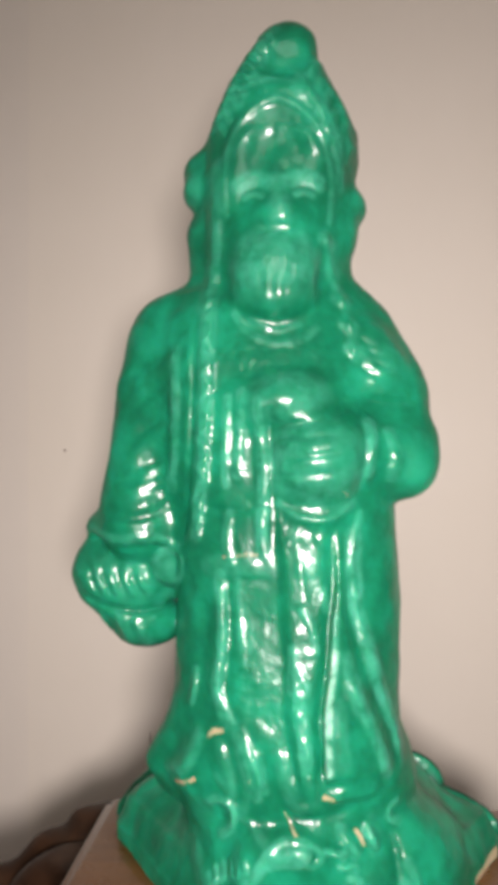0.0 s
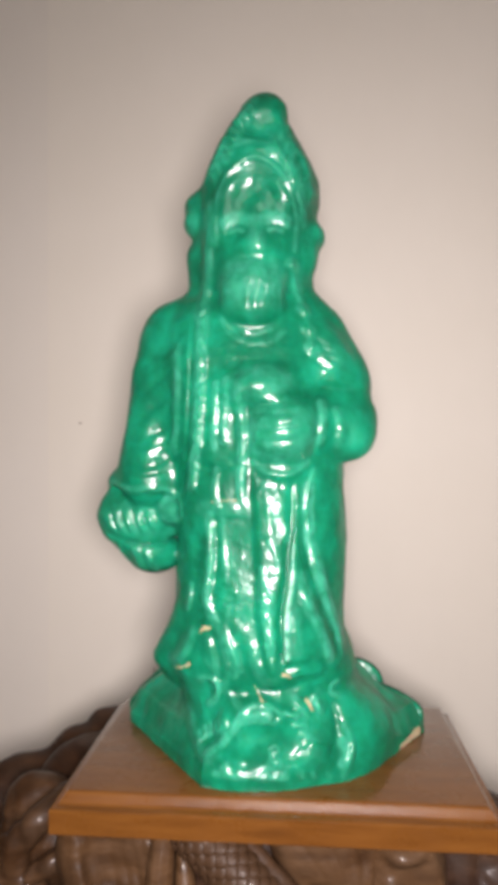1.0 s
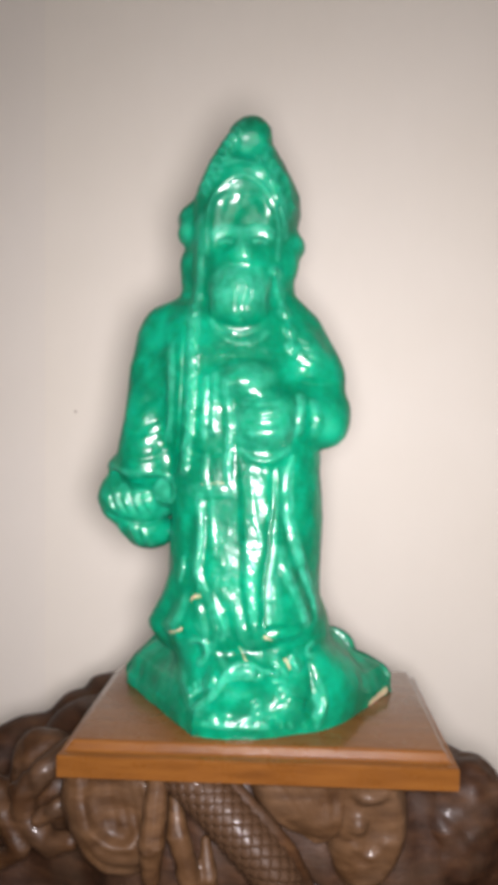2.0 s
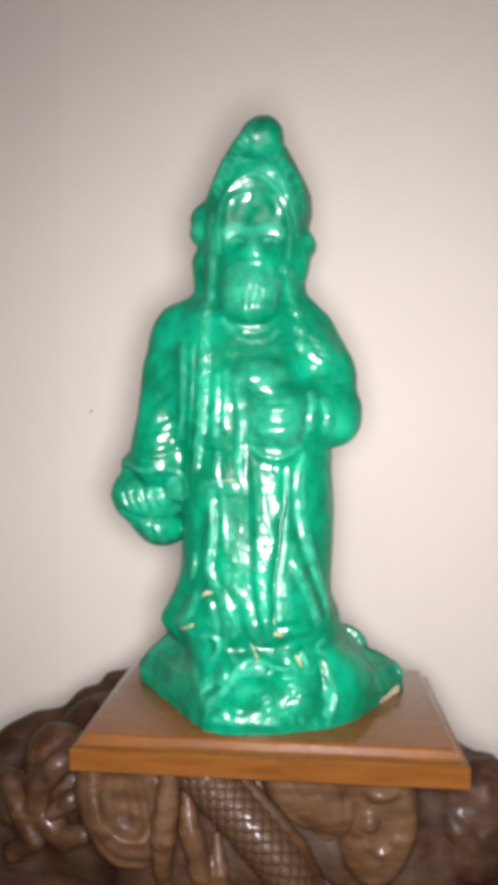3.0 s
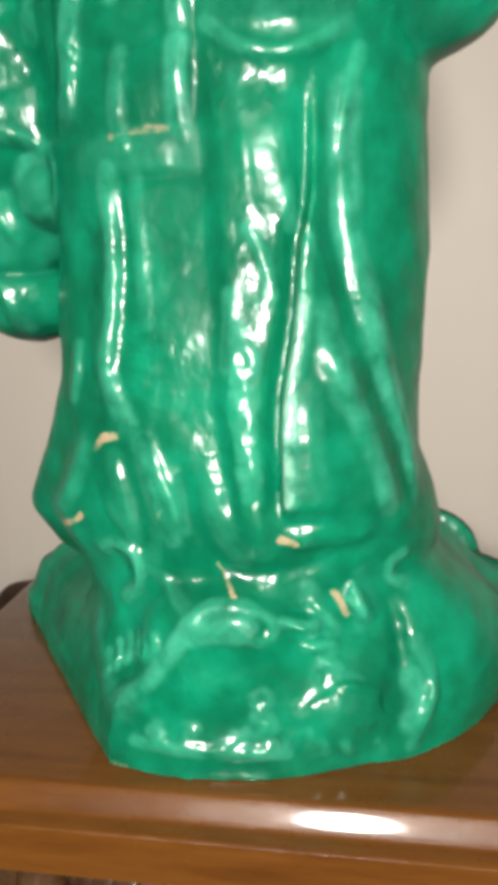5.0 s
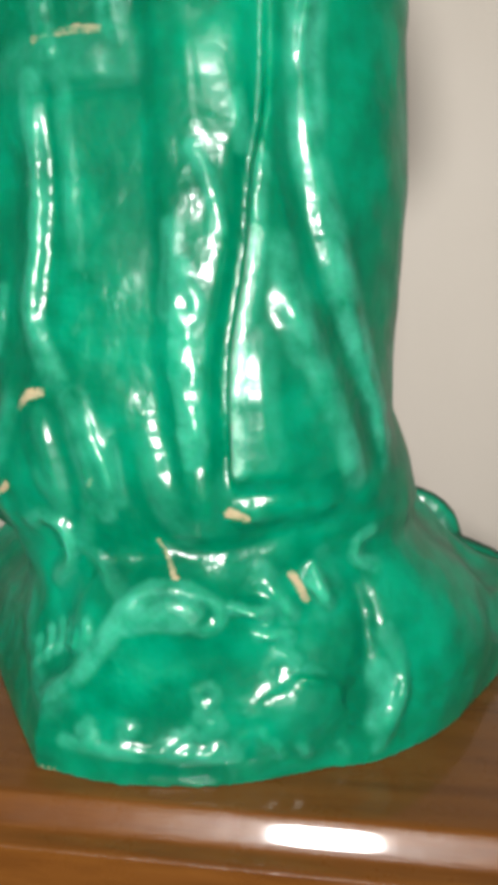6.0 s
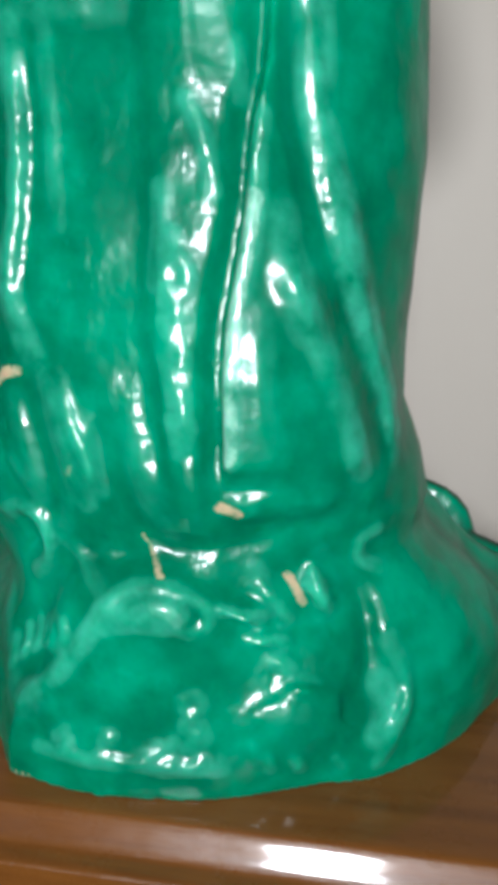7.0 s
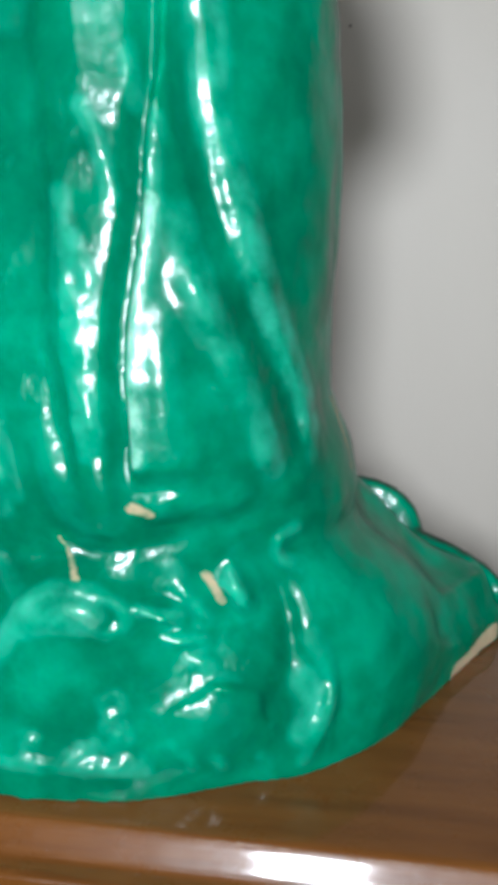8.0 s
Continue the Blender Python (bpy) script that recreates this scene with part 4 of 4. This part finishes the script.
    clay.fold([(0.0060, 0.0707), (0.0070, 0.0637), (0.0088, 0.0578)], -0.00049, 0.00138, 0.00230, 0.00)
    clay.fold([(0.0120, 0.0711), (0.0137, 0.0619), (0.0172, 0.0538), (0.0195, 0.0509)], 0.00049, 0.00207, 0.00127, 0.24)
    clay.fold([(0.0565, 0.0498), (0.0537, 0.0480), (0.0537, 0.0441), (0.0576, 0.0421)], 0.00122, 0.00127, 0.00127, 0.55)
    clay.fold([(0.0463, 0.0469), (0.0481, 0.0434), (0.0506, 0.0381)], 0.00073, 0.00127, 0.00127, 0.24)
    clay.fold([(0.0224, 0.0207), (0.0247, 0.0218), (0.0261, 0.0194), (0.0236, 0.0174), (0.0227, 0.0150), (0.0254, 0.0140)], 0.0008, 0.0010, 0.0010, 0.4)
    clay.fold([(0.0226, 0.0205), (0.0228, 0.0188), (0.0250, 0.0168), (0.0263, 0.0152), (0.0252, 0.0141)], 0.0008, 0.0010, 0.0010, 0.4)
    clay.fold([(0.0071, 0.0134), (0.0095, 0.0123)], 0.00061, 0.00103, 0.00103, 0.24)
    # raised ticks, their white glints painted pale
    for a, b in (((0.0294, 0.0381), (0.0357, 0.0345)), ((0.0373, 0.0396), (0.0402, 0.0355)), ((0.0345, 0.0312), (0.0400, 0.0300)), ((0.0384, 0.0268), (0.0410, 0.0252)), ((0.0420, 0.0226), (0.0462, 0.0217)), ((0.0447, 0.0438), (0.0484, 0.0358)), ((0.0330, 0.0370), (0.0362, 0.0360)), ((0.0440, 0.0410), (0.0462, 0.0370))):
        clay.fold([a, (0.5 * a[0] + 0.5 * b[0] + 0.0003, 0.5 * a[1] + 0.5 * b[1] + 0.0004), b], 0.0017, 0.0010, 0.0014, wear_glint=0.80)
    clay.fold([(0.0475, 0.0445), (0.0530, 0.0370), (0.0555, 0.0290), (0.0550, 0.0210), (0.0505, 0.0150)], -0.0013, 0.0018, 0.0026, 0.00)
    # the ring at the top of the cup
    clay.fold([(-0.0150, 0.0512), (-0.0110, 0.0535), (-0.0068, 0.0520), (-0.0055, 0.0475), (-0.0070, 0.0425), (-0.0105, 0.0385)], 0.0019, 0.0015, 0.0018, wear_glint=0.72)
    clay.fold([(-0.0105, 0.0490), (-0.0100, 0.0450), (-0.0130, 0.0410)], -0.0012, 0.0020, 0.0020)
    clay.fold([(-0.0020, 0.0480), (0.0030, 0.0440), (0.0075, 0.0405)], 0.0005, 0.0014, 0.0014, wear_glint=0.3, end=0.1)
    clay.ball((0.0395, 0.2446, 0.0140), (0.0100, 0.0076, 0.0084), 0.009, turn=25, wear_glint=0.55)
    for x, z in ((0.0355, 0.0110), (0.0385, 0.0085), (0.0440, 0.0075), (0.0520, 0.0050)):
        clay.fold([(x - 0.0006, z + 0.0014), (x + 0.0002, z), (x + 0.0004, z - 0.0014)], 0.0008, 0.0009, 0.0011, wear_glint=0.33)
    clay.fold([(0.0600, 0.0290), (0.0636, 0.0225), (0.0645, 0.0150), (0.0625, 0.0085), (0.0600, 0.0040)], 0.0013, 0.0022, 0.0012, wear_glint=0.41)
    clay.fold([(0.0590, 0.0200), (0.0600, 0.0150), (0.0592, 0.0100)], 0.0007, 0.0026, 0.0026, wear_glint=0.7)
    # bare clay where the glaze has come off
    for line, r in (
        ([(-0.0150, 0.0765), (-0.0127, 0.0788), (-0.0092, 0.0795)], 0.0015), ([(-0.0300, 0.0535), (-0.0244, 0.0560), (-0.0212, 0.0585)], 0.0013),
        ([(0.0139, 0.0505), (0.0160, 0.0475), (0.0178, 0.0440)], 0.0012), ([(0.0285, 0.0575), (0.0312, 0.0562)], 0.0016),
        ([(0.0402, 0.0430), (0.0418, 0.0400), (0.0432, 0.0372)], 0.0012),
        ([(0.0370, 0.1690), (0.0385, 0.1675)], 0.0005), ([(-0.0125, 0.0010), (-0.0085, 0.0008)], 0.0005),
    ):
        clay.fold(line, 0.0005, 1.5 * r, 1.5 * r, bare=0.62)
    for line in ([(0.0012, 0.0650), (0.0010, 0.0615), (0.0002, 0.0585)], [(-0.0089, 0.1442), (-0.0029, 0.1448), (0.0029, 0.1448), (0.0069, 0.1438)]):
        rubbed = np.array([(x, clay.front(x, z), z) for x, z in spline(line, 0.0010)])
        clay.marks.append(("bare_clay", rubbed, 0.0010, 0.50, None, 0))
    clay.marks.append(("bare_clay", spline([(0.095, 0.2865, 0.001), (0.099, 0.292, 0.0015), (0.104, 0.299, 0.003), (0.107, 0.305, 0.0035)], 0.001), 0.0021, 0.85, None, 0))

    clay.roughen(0.0090, 0.00024, 1)
    clay.roughen(0.0041, 0.00005, 2)
    clay.f[:, :, clay.axes[2] < 0.0] = 0.01
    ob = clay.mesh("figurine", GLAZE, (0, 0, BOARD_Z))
    return tagged(ob, "glossy green glazed ceramic figurine of a bearded robed sage", "figurine")


figurine()


# ---- the carved stand ----
def carved_stand():
    root = new("carved_stand")
    root.location = (0.02, 0.30, 0)
    tagged(root, "dark brown lacquered wooden stand carved with leaves and scrolls", "stand")

    def carved(name, clay, mat, label="", parent=None):
        ob = clay.mesh(name, mat, (0, 0, BOARD_Z))
        ob.parent = parent or root
        ob.matrix_parent_inverse = ob.parent.matrix_world.inverted()
        if label:
            tagged(ob, label)
        return ob

    bpy.context.view_layer.update()
    # the root-like block that carries the board
    core = Clay((-0.31, 0.22, -0.42), (0.36, 0.44, -0.008), 0.0045)
    core.ball((-0.150, 0.345, -0.200), (0.120, 0.055, 0.110), 0.02)
    core.ball((0.200, 0.345, -0.210), (0.120, 0.055, 0.110), 0.02)
    core.ball((0.020, 0.330, -0.280), (0.140, 0.070, 0.120), 0.02)
    core.ball((0.020, 0.305, -0.120), (0.125, 0.060, 0.105), 0.02)
    core.ball((0.020, 0.320, -0.055), (0.105, 0.050, 0.060), 0.02)
    core.ball((0.130, 0.325, -0.110), (0.060, 0.050, 0.075), 0.02)
    core.ball((-0.090, 0.340, -0.090), (0.060, 0.045, 0.070), 0.02)
    core.ball((-0.105, 0.262, -0.105), (0.030, 0.030, 0.045), 0.01, hollow=True)
    core.ball((0.055, 0.250, -0.120), (0.022, 0.020, 0.030), 0.01, hollow=True)
    for i in range(9):
        x = -0.06 + 0.024 * i
        core.ridge([(x, -0.05), (x + 0.006, -0.10), (x - 0.004, -0.16), (x + 0.004, -0.21)], 0.007, soft=0.006)
    core.roughen(0.02, 0.0012, 11)
    top = core.axes[2] > -0.0195
    core.f[:, :, top] = 0.02
    carved("body", core, CARVED_SHADED)
    # tapering foot down to the floor
    bm = bmesh.new()
    rings = []
    for z, w, d in ((0.0, 0.21, 0.17), (0.04, 0.20, 0.16), (0.10, 0.14, 0.11), (0.45, 0.10, 0.08), (0.75, 0.11, 0.07), (0.93, 0.13, 0.06), (1.02, 0.10, 0.05)):
        ring = []
        for i in range(48):
            a = 2 * math.pi * i / 48
            r = 1 + 0.07 * math.sin(7 * a + 4 * z) + 0.04 * math.sin(13 * a - 9 * z)
            ring.append(bm.verts.new((w * r * math.cos(a), 0.01 + d * r * math.sin(a), z)))
        rings.append(ring)
    for low, high in zip(rings[:-1], rings[1:]):
        for i in range(48):
            bm.faces.new((low[i], low[(i + 1) % 48], high[(i + 1) % 48], high[i]))
    bm.faces.new(rings[-1])
    bm.faces.new(rings[0][::-1])
    part("trunk", bm, CARVED_SHADED, root, smooth=True)

    # rounded lobes behind the board
    lobe = Clay((-0.22, 0.27, -0.16), (-0.05, 0.41, 0.01), 0.0020)
    lobe.tube([(-0.076, 0.377, -0.033), (-0.098, 0.374, -0.037)], [0.020, 0.020], 0.006)
    lobe.tube([(-0.108, 0.374, -0.0455), (-0.120, 0.374, -0.0485), (-0.132, 0.370, -0.058)], [0.019, 0.019, 0.017], 0.003)
    lobe.tube([(-0.140, 0.364, -0.063), (-0.158, 0.360, -0.067), (-0.172, 0.357, -0.075), (-0.192, 0.350, -0.092)], [0.0185, 0.021, 0.022, 0.022], 0.003)
    lobe.tube([(-0.090, 0.366, -0.075), (-0.130, 0.356, -0.090), (-0.170, 0.346, -0.110)], [0.024, 0.026, 0.024], 0.006)
    lobe.ridge([(-0.085, -0.040), (-0.115, -0.050), (-0.150, -0.072), (-0.180, -0.095)], 0.004, hollow=True)
    lobe.ridge([(-0.080, -0.052), (-0.112, -0.065), (-0.146, -0.088), (-0.172, -0.112)], 0.004)
    lobe.roughen(0.012, 0.0007, 3)
    carved("scroll", lobe, CARVED_SHADED, "dark rounded scroll behind the board")

    # knotted tendrils
    knot = Clay((-0.175, 0.232, -0.115), (-0.075, 0.335, -0.005), 0.0015)
    knot.ball((-0.116, 0.296, -0.060), (0.026, 0.022, 0.036), 0.008, turn=18)
    knot.ball((-0.140, 0.300, -0.084), (0.026, 0.020, 0.016), 0.006)
    knot.tube([(-0.098, 0.285, -0.034), (-0.112, 0.272, -0.042), (-0.126, 0.272, -0.056), (-0.124, 0.274, -0.075), (-0.108, 0.268, -0.086), (-0.092, 0.262, -0.080)], [0.008, 0.009, 0.009, 0.009, 0.008, 0.006], 0.003)
    knot.tube([(-0.150, 0.285, -0.060), (-0.138, 0.274, -0.072), (-0.126, 0.268, -0.090), (-0.140, 0.270, -0.100)], [0.008, 0.008, 0.007, 0.006], 0.003)
    knot.tube([(-0.086, 0.270, -0.052), (-0.100, 0.264, -0.060), (-0.112, 0.262, -0.068)], [0.006, 0.007, 0.005], 0.003)
    for i in range(4):
        knot.ridge([(-0.134 + 0.012 * i, -0.034 - 0.004 * i), (-0.130 + 0.011 * i, -0.052), (-0.136 + 0.013 * i, -0.070)], 0.0022, hollow=True)
    knot.roughen(0.008, 0.0005, 5)
    carved("knot", knot, CARVED)

    # a large curled leaf
    leaf = Clay((-0.096, 0.216, -0.112), (-0.026, 0.275, -0.012), 0.0012)
    leaf.ball((-0.0620, 0.2500, -0.0520), (0.0290, 0.0170, 0.0400), 0.004, turn=24)
    leaf.ball((-0.0580, 0.2360, -0.0400), (0.0190, 0.0085, 0.0260), 0.004, turn=20, hollow=True)
    for k, s in enumerate((1.0, 0.78, 0.58)):
        leaf.ridge([(-0.0600 - 0.026 * s, -0.0280), (-0.0600 - 0.024 * s, -0.0520), (-0.0570 - 0.012 * s, -0.0440 - 0.036 * s), (-0.0480, -0.0420 - 0.044 * s)], 0.0030 - 0.0005 * k, soft=0.003)
    for i in range(6):
        leaf.ridge([(-0.0760 + 0.0060 * i, -0.0300), (-0.0740 + 0.0062 * i, -0.0450), (-0.0700 + 0.0064 * i, -0.0600)], 0.0010, hollow=True)
    leaf.roughen(0.007, 0.0004, 6)
    carved("curled_leaf", leaf, CARVED_PALE, "broad curled leaf in paler brown wood")

    # a bud on its stem
    bud = Clay((-0.052, 0.212, -0.125), (-0.016, 0.262, -0.016), 0.0010)
    bud.tube([(-0.0330, 0.2420, -0.0200), (-0.0340, 0.2370, -0.0400), (-0.0355, 0.2330, -0.0620), (-0.0360, 0.2330, -0.0800)], [0.0062, 0.0068, 0.0078, 0.0050], 0.003)
    bud.tube([(-0.0360, 0.2330, -0.0800), (-0.0345, 0.2380, -0.1000), (-0.0300, 0.2450, -0.1200)], [0.0045, 0.0040, 0.0040], 0.003)
    for x in (-0.0400, -0.0360, -0.0320):
        bud.ridge([(x + 0.002, -0.0260), (x + 0.0005, -0.0480), (x, -0.0740)], 0.0011, hollow=True)
    bud.ridge([(-0.0420, -0.0620), (-0.0360, -0.0650), (-0.0290, -0.0620)], 0.0014)
    bud.roughen(0.006, 0.0003, 7)
    carved("bud", bud, CARVED_PALE)

    # slender blades beside the bud
    blade = Clay((-0.034, 0.218, -0.130), (0.014, 0.262, -0.030), 0.0012)
    blade.tube([(-0.0240, 0.2450, -0.0420), (-0.0210, 0.2390, -0.0600), (-0.0150, 0.2380, -0.0820), (-0.0080, 0.2430, -0.1080)], [0.0040, 0.0068, 0.0066, 0.0040], 0.003)
    blade.tube([(-0.0060, 0.2480, -0.0680), (-0.0030, 0.2420, -0.0860), (0.0020, 0.2430, -0.1120)], [0.0030, 0.0055, 0.0045], 0.003)
    blade.ridge([(-0.0230, -0.0480), (-0.0190, -0.0680), (-0.0120, -0.0950)], 0.0009, hollow=True)
    blade.roughen(0.006, 0.0003, 13)
    carved("leaf_blade", blade, CARVED_PALE)

    # the scaly body that winds under the board
    spine = spline([(-0.0230, 0.2450, -0.0200), (-0.0060, 0.2400, -0.0330), (0.0140, 0.2370, -0.0530), (0.0330, 0.2380, -0.0760), (0.0450, 0.2440, -0.1060)], 0.004)
    snake = Clay((-0.045, 0.218, -0.130), (0.068, 0.268, -0.012), 0.0014)
    snake.tube(spine, np.linspace(0.0135, 0.0120, len(spine)), 0.003)
    snake.tube(spine + np.array((0.0135, 0.002, 0.0065)), np.linspace(0.0038, 0.0034, len(spine)), 0.002)
    snake.roughen(0.007, 0.0003, 8)
    top = snake.axes[2] > -0.0195
    snake.f[:, :, top] = 0.02
    body = carved("scaly_body", snake, CARVED, "winding body covered with overlapping carved scales")
    bm = bmesh.new()
    for u in range(7):
        for v in range(5):
            a, b = (u / 6 - 0.5) * 1.0, v / 4
            w = 0.0042 * math.sqrt(max(0.0, 1 - (2 * b - 1) ** 2 * 0.75)) * (1 if b < 0.9 else 0.7)
            bm.verts.new((a * 2 * w, (b - 0.5) * 0.0082, 0.0013 * (1 - (2 * a) ** 2) * (0.35 + 0.65 * b) + 0.0005 * b))
    bm.verts.ensure_lookup_table()
    for u in range(6):
        for v in range(4):
            i = u * 5 + v
            bm.faces.new((bm.verts[i], bm.verts[i + 5], bm.verts[i + 6], bm.verts[i + 1]))
    rim = bmesh.ops.extrude_face_region(bm, geom=bm.faces[:])["geom"]
    for v in rim:
        if isinstance(v, bmesh.types.BMVert):
            v.co.z -= 0.0012
    bmesh.ops.recalc_face_normals(bm, faces=bm.faces[:])
    scale_mesh = bpy.data.meshes.new("scale")
    bm.to_mesh(scale_mesh)
    bm.free()
    scale_mesh.materials.append(CARVED)
    scale_mesh.polygons.foreach_set("use_smooth", [True] * len(scale_mesh.polygons))
    rows = spline(spine[::2], 0.0058)
    for i in range(1, len(rows) - 1, 1):
        along = Vector(rows[i + 1] - rows[i - 1]).normalized()
        fore = Vector((0, -1, 0))
        side = along.cross(fore).normalized()
        fore = side.cross(along).normalized()
        for j in range(-2, 3):
            turn = radians(36) * (j + 0.5 * (i % 2))
            out = (math.cos(turn) * fore + math.sin(turn) * side).normalized()
            place = Vector(rows[i]) + out * 0.0131
            if place.z > -0.022:
                continue
            # the free, raised end of a scale points down the body
            across = along.cross(out).normalized()
            tilt = (along + 0.16 * out).normalized()
            up = across.cross(tilt).normalized()
            m = Matrix((across, tilt, up)).transposed().to_4x4()
            ob = new("scale", scale_mesh)
            ob.parent = body
            ob.matrix_parent_inverse = body.matrix_world.inverted()
            ob.matrix_world = Matrix.Translation(place + Vector((0, 0, BOARD_Z))) @ m

    # a lotus leaf and a rolled scroll in paler wood
    lotus = Clay((0.012, 0.214, -0.090), (0.082, 0.275, -0.012), 0.0012)
    lotus.ball((0.0480, 0.2520, -0.0330), (0.0300, 0.0170, 0.0260), 0.004, turn=-32)
    lotus.ball((0.0640, 0.2480, -0.0500), (0.0120, 0.0110, 0.0140), 0.006, turn=-32)
    lotus.ball((0.0500, 0.2290, -0.0300), (0.0220, 0.0085, 0.0170), 0.004, turn=-32, hollow=True)
    lotus.ridge([(0.0300, -0.0420), (0.0440, -0.0560), (0.0600, -0.0630), (0.0720, -0.0540), (0.0735, -0.0400)], 0.0022)
    for i in range(5):
        lotus.ridge([(0.0360 + 0.007 * i, -0.0240), (0.0440 + 0.006 * i, -0.0360), (0.0520 + 0.004 * i, -0.0480)], 0.0010, hollow=True)
    lotus.roughen(0.008, 0.0004, 9)
    top = lotus.axes[2] > -0.0195
    lotus.f[:, :, top] = 0.02
    carved("lotus_leaf", lotus, CARVED_PALE, "smooth cupped leaf in paler brown wood")

    roll = Clay((0.060, 0.214, -0.125), (0.126, 0.290, -0.012), 0.0012)
    roll.ball((0.0890, 0.2560, -0.0560), (0.0240, 0.0200, 0.0420), 0.004, turn=-6)
    roll.ridge([(0.0720, -0.0300), (0.0880, -0.0240), (0.1040, -0.0320), (0.1090, -0.0520), (0.1020, -0.0760), (0.0860, -0.0880), (0.0720, -0.0780)], 0.0034, soft=0.003)
    roll.ball((0.0900, 0.2350, -0.0540), (0.0130, 0.0055, 0.0220), 0.003, hollow=True)
    roll.ball((0.0900, 0.2440, -0.0330), (0.0105, 0.0100, 0.0058), 0.002)
    roll.ball((0.0830, 0.2440, -0.0500), (0.0070, 0.0090, 0.0068), 0.002, turn=30)
    roll.ridge([(0.0800, -0.0620), (0.0900, -0.0680), (0.0980, -0.0600)], 0.0018)
    roll.roughen(0.008, 0.0004, 10)
    top = roll.axes[2] > -0.0195
    roll.f[:, :, top] = 0.02
    carved("rolled_scroll", roll, CARVED_PALE)

    # rough foliage falling away on the far side
    frond = Clay((0.098, 0.235, -0.170), (0.240, 0.365, -0.012), 0.0018)
    frond.ball((0.1430, 0.3020, -0.0960), (0.0360, 0.0320, 0.0620), 0.006, turn=-28)
    frond.ball((0.1730, 0.3060, -0.1250), (0.0280, 0.0260, 0.0440), 0.006, turn=-20)
    for i in range(5):
        frond.ridge([(0.118 + 0.010 * i, -0.036 - 0.008 * i), (0.128 + 0.011 * i, -0.070 - 0.006 * i), (0.130 + 0.013 * i, -0.112)], 0.0042, soft=0.003)
    for i in range(5):
        frond.ridge([(0.124 + 0.011 * i, -0.050 - 0.006 * i), (0.138 + 0.010 * i, -0.064 - 0.006 * i)], 0.0022, hollow=True)
    frond.roughen(0.009, 0.0010, 12)
    top = frond.axes[2] > -0.0195
    frond.f[:, :, top] = 0.02
    carved("foliage", frond, CARVED_SHADED, "dark rough-carved foliage")


carved_stand()
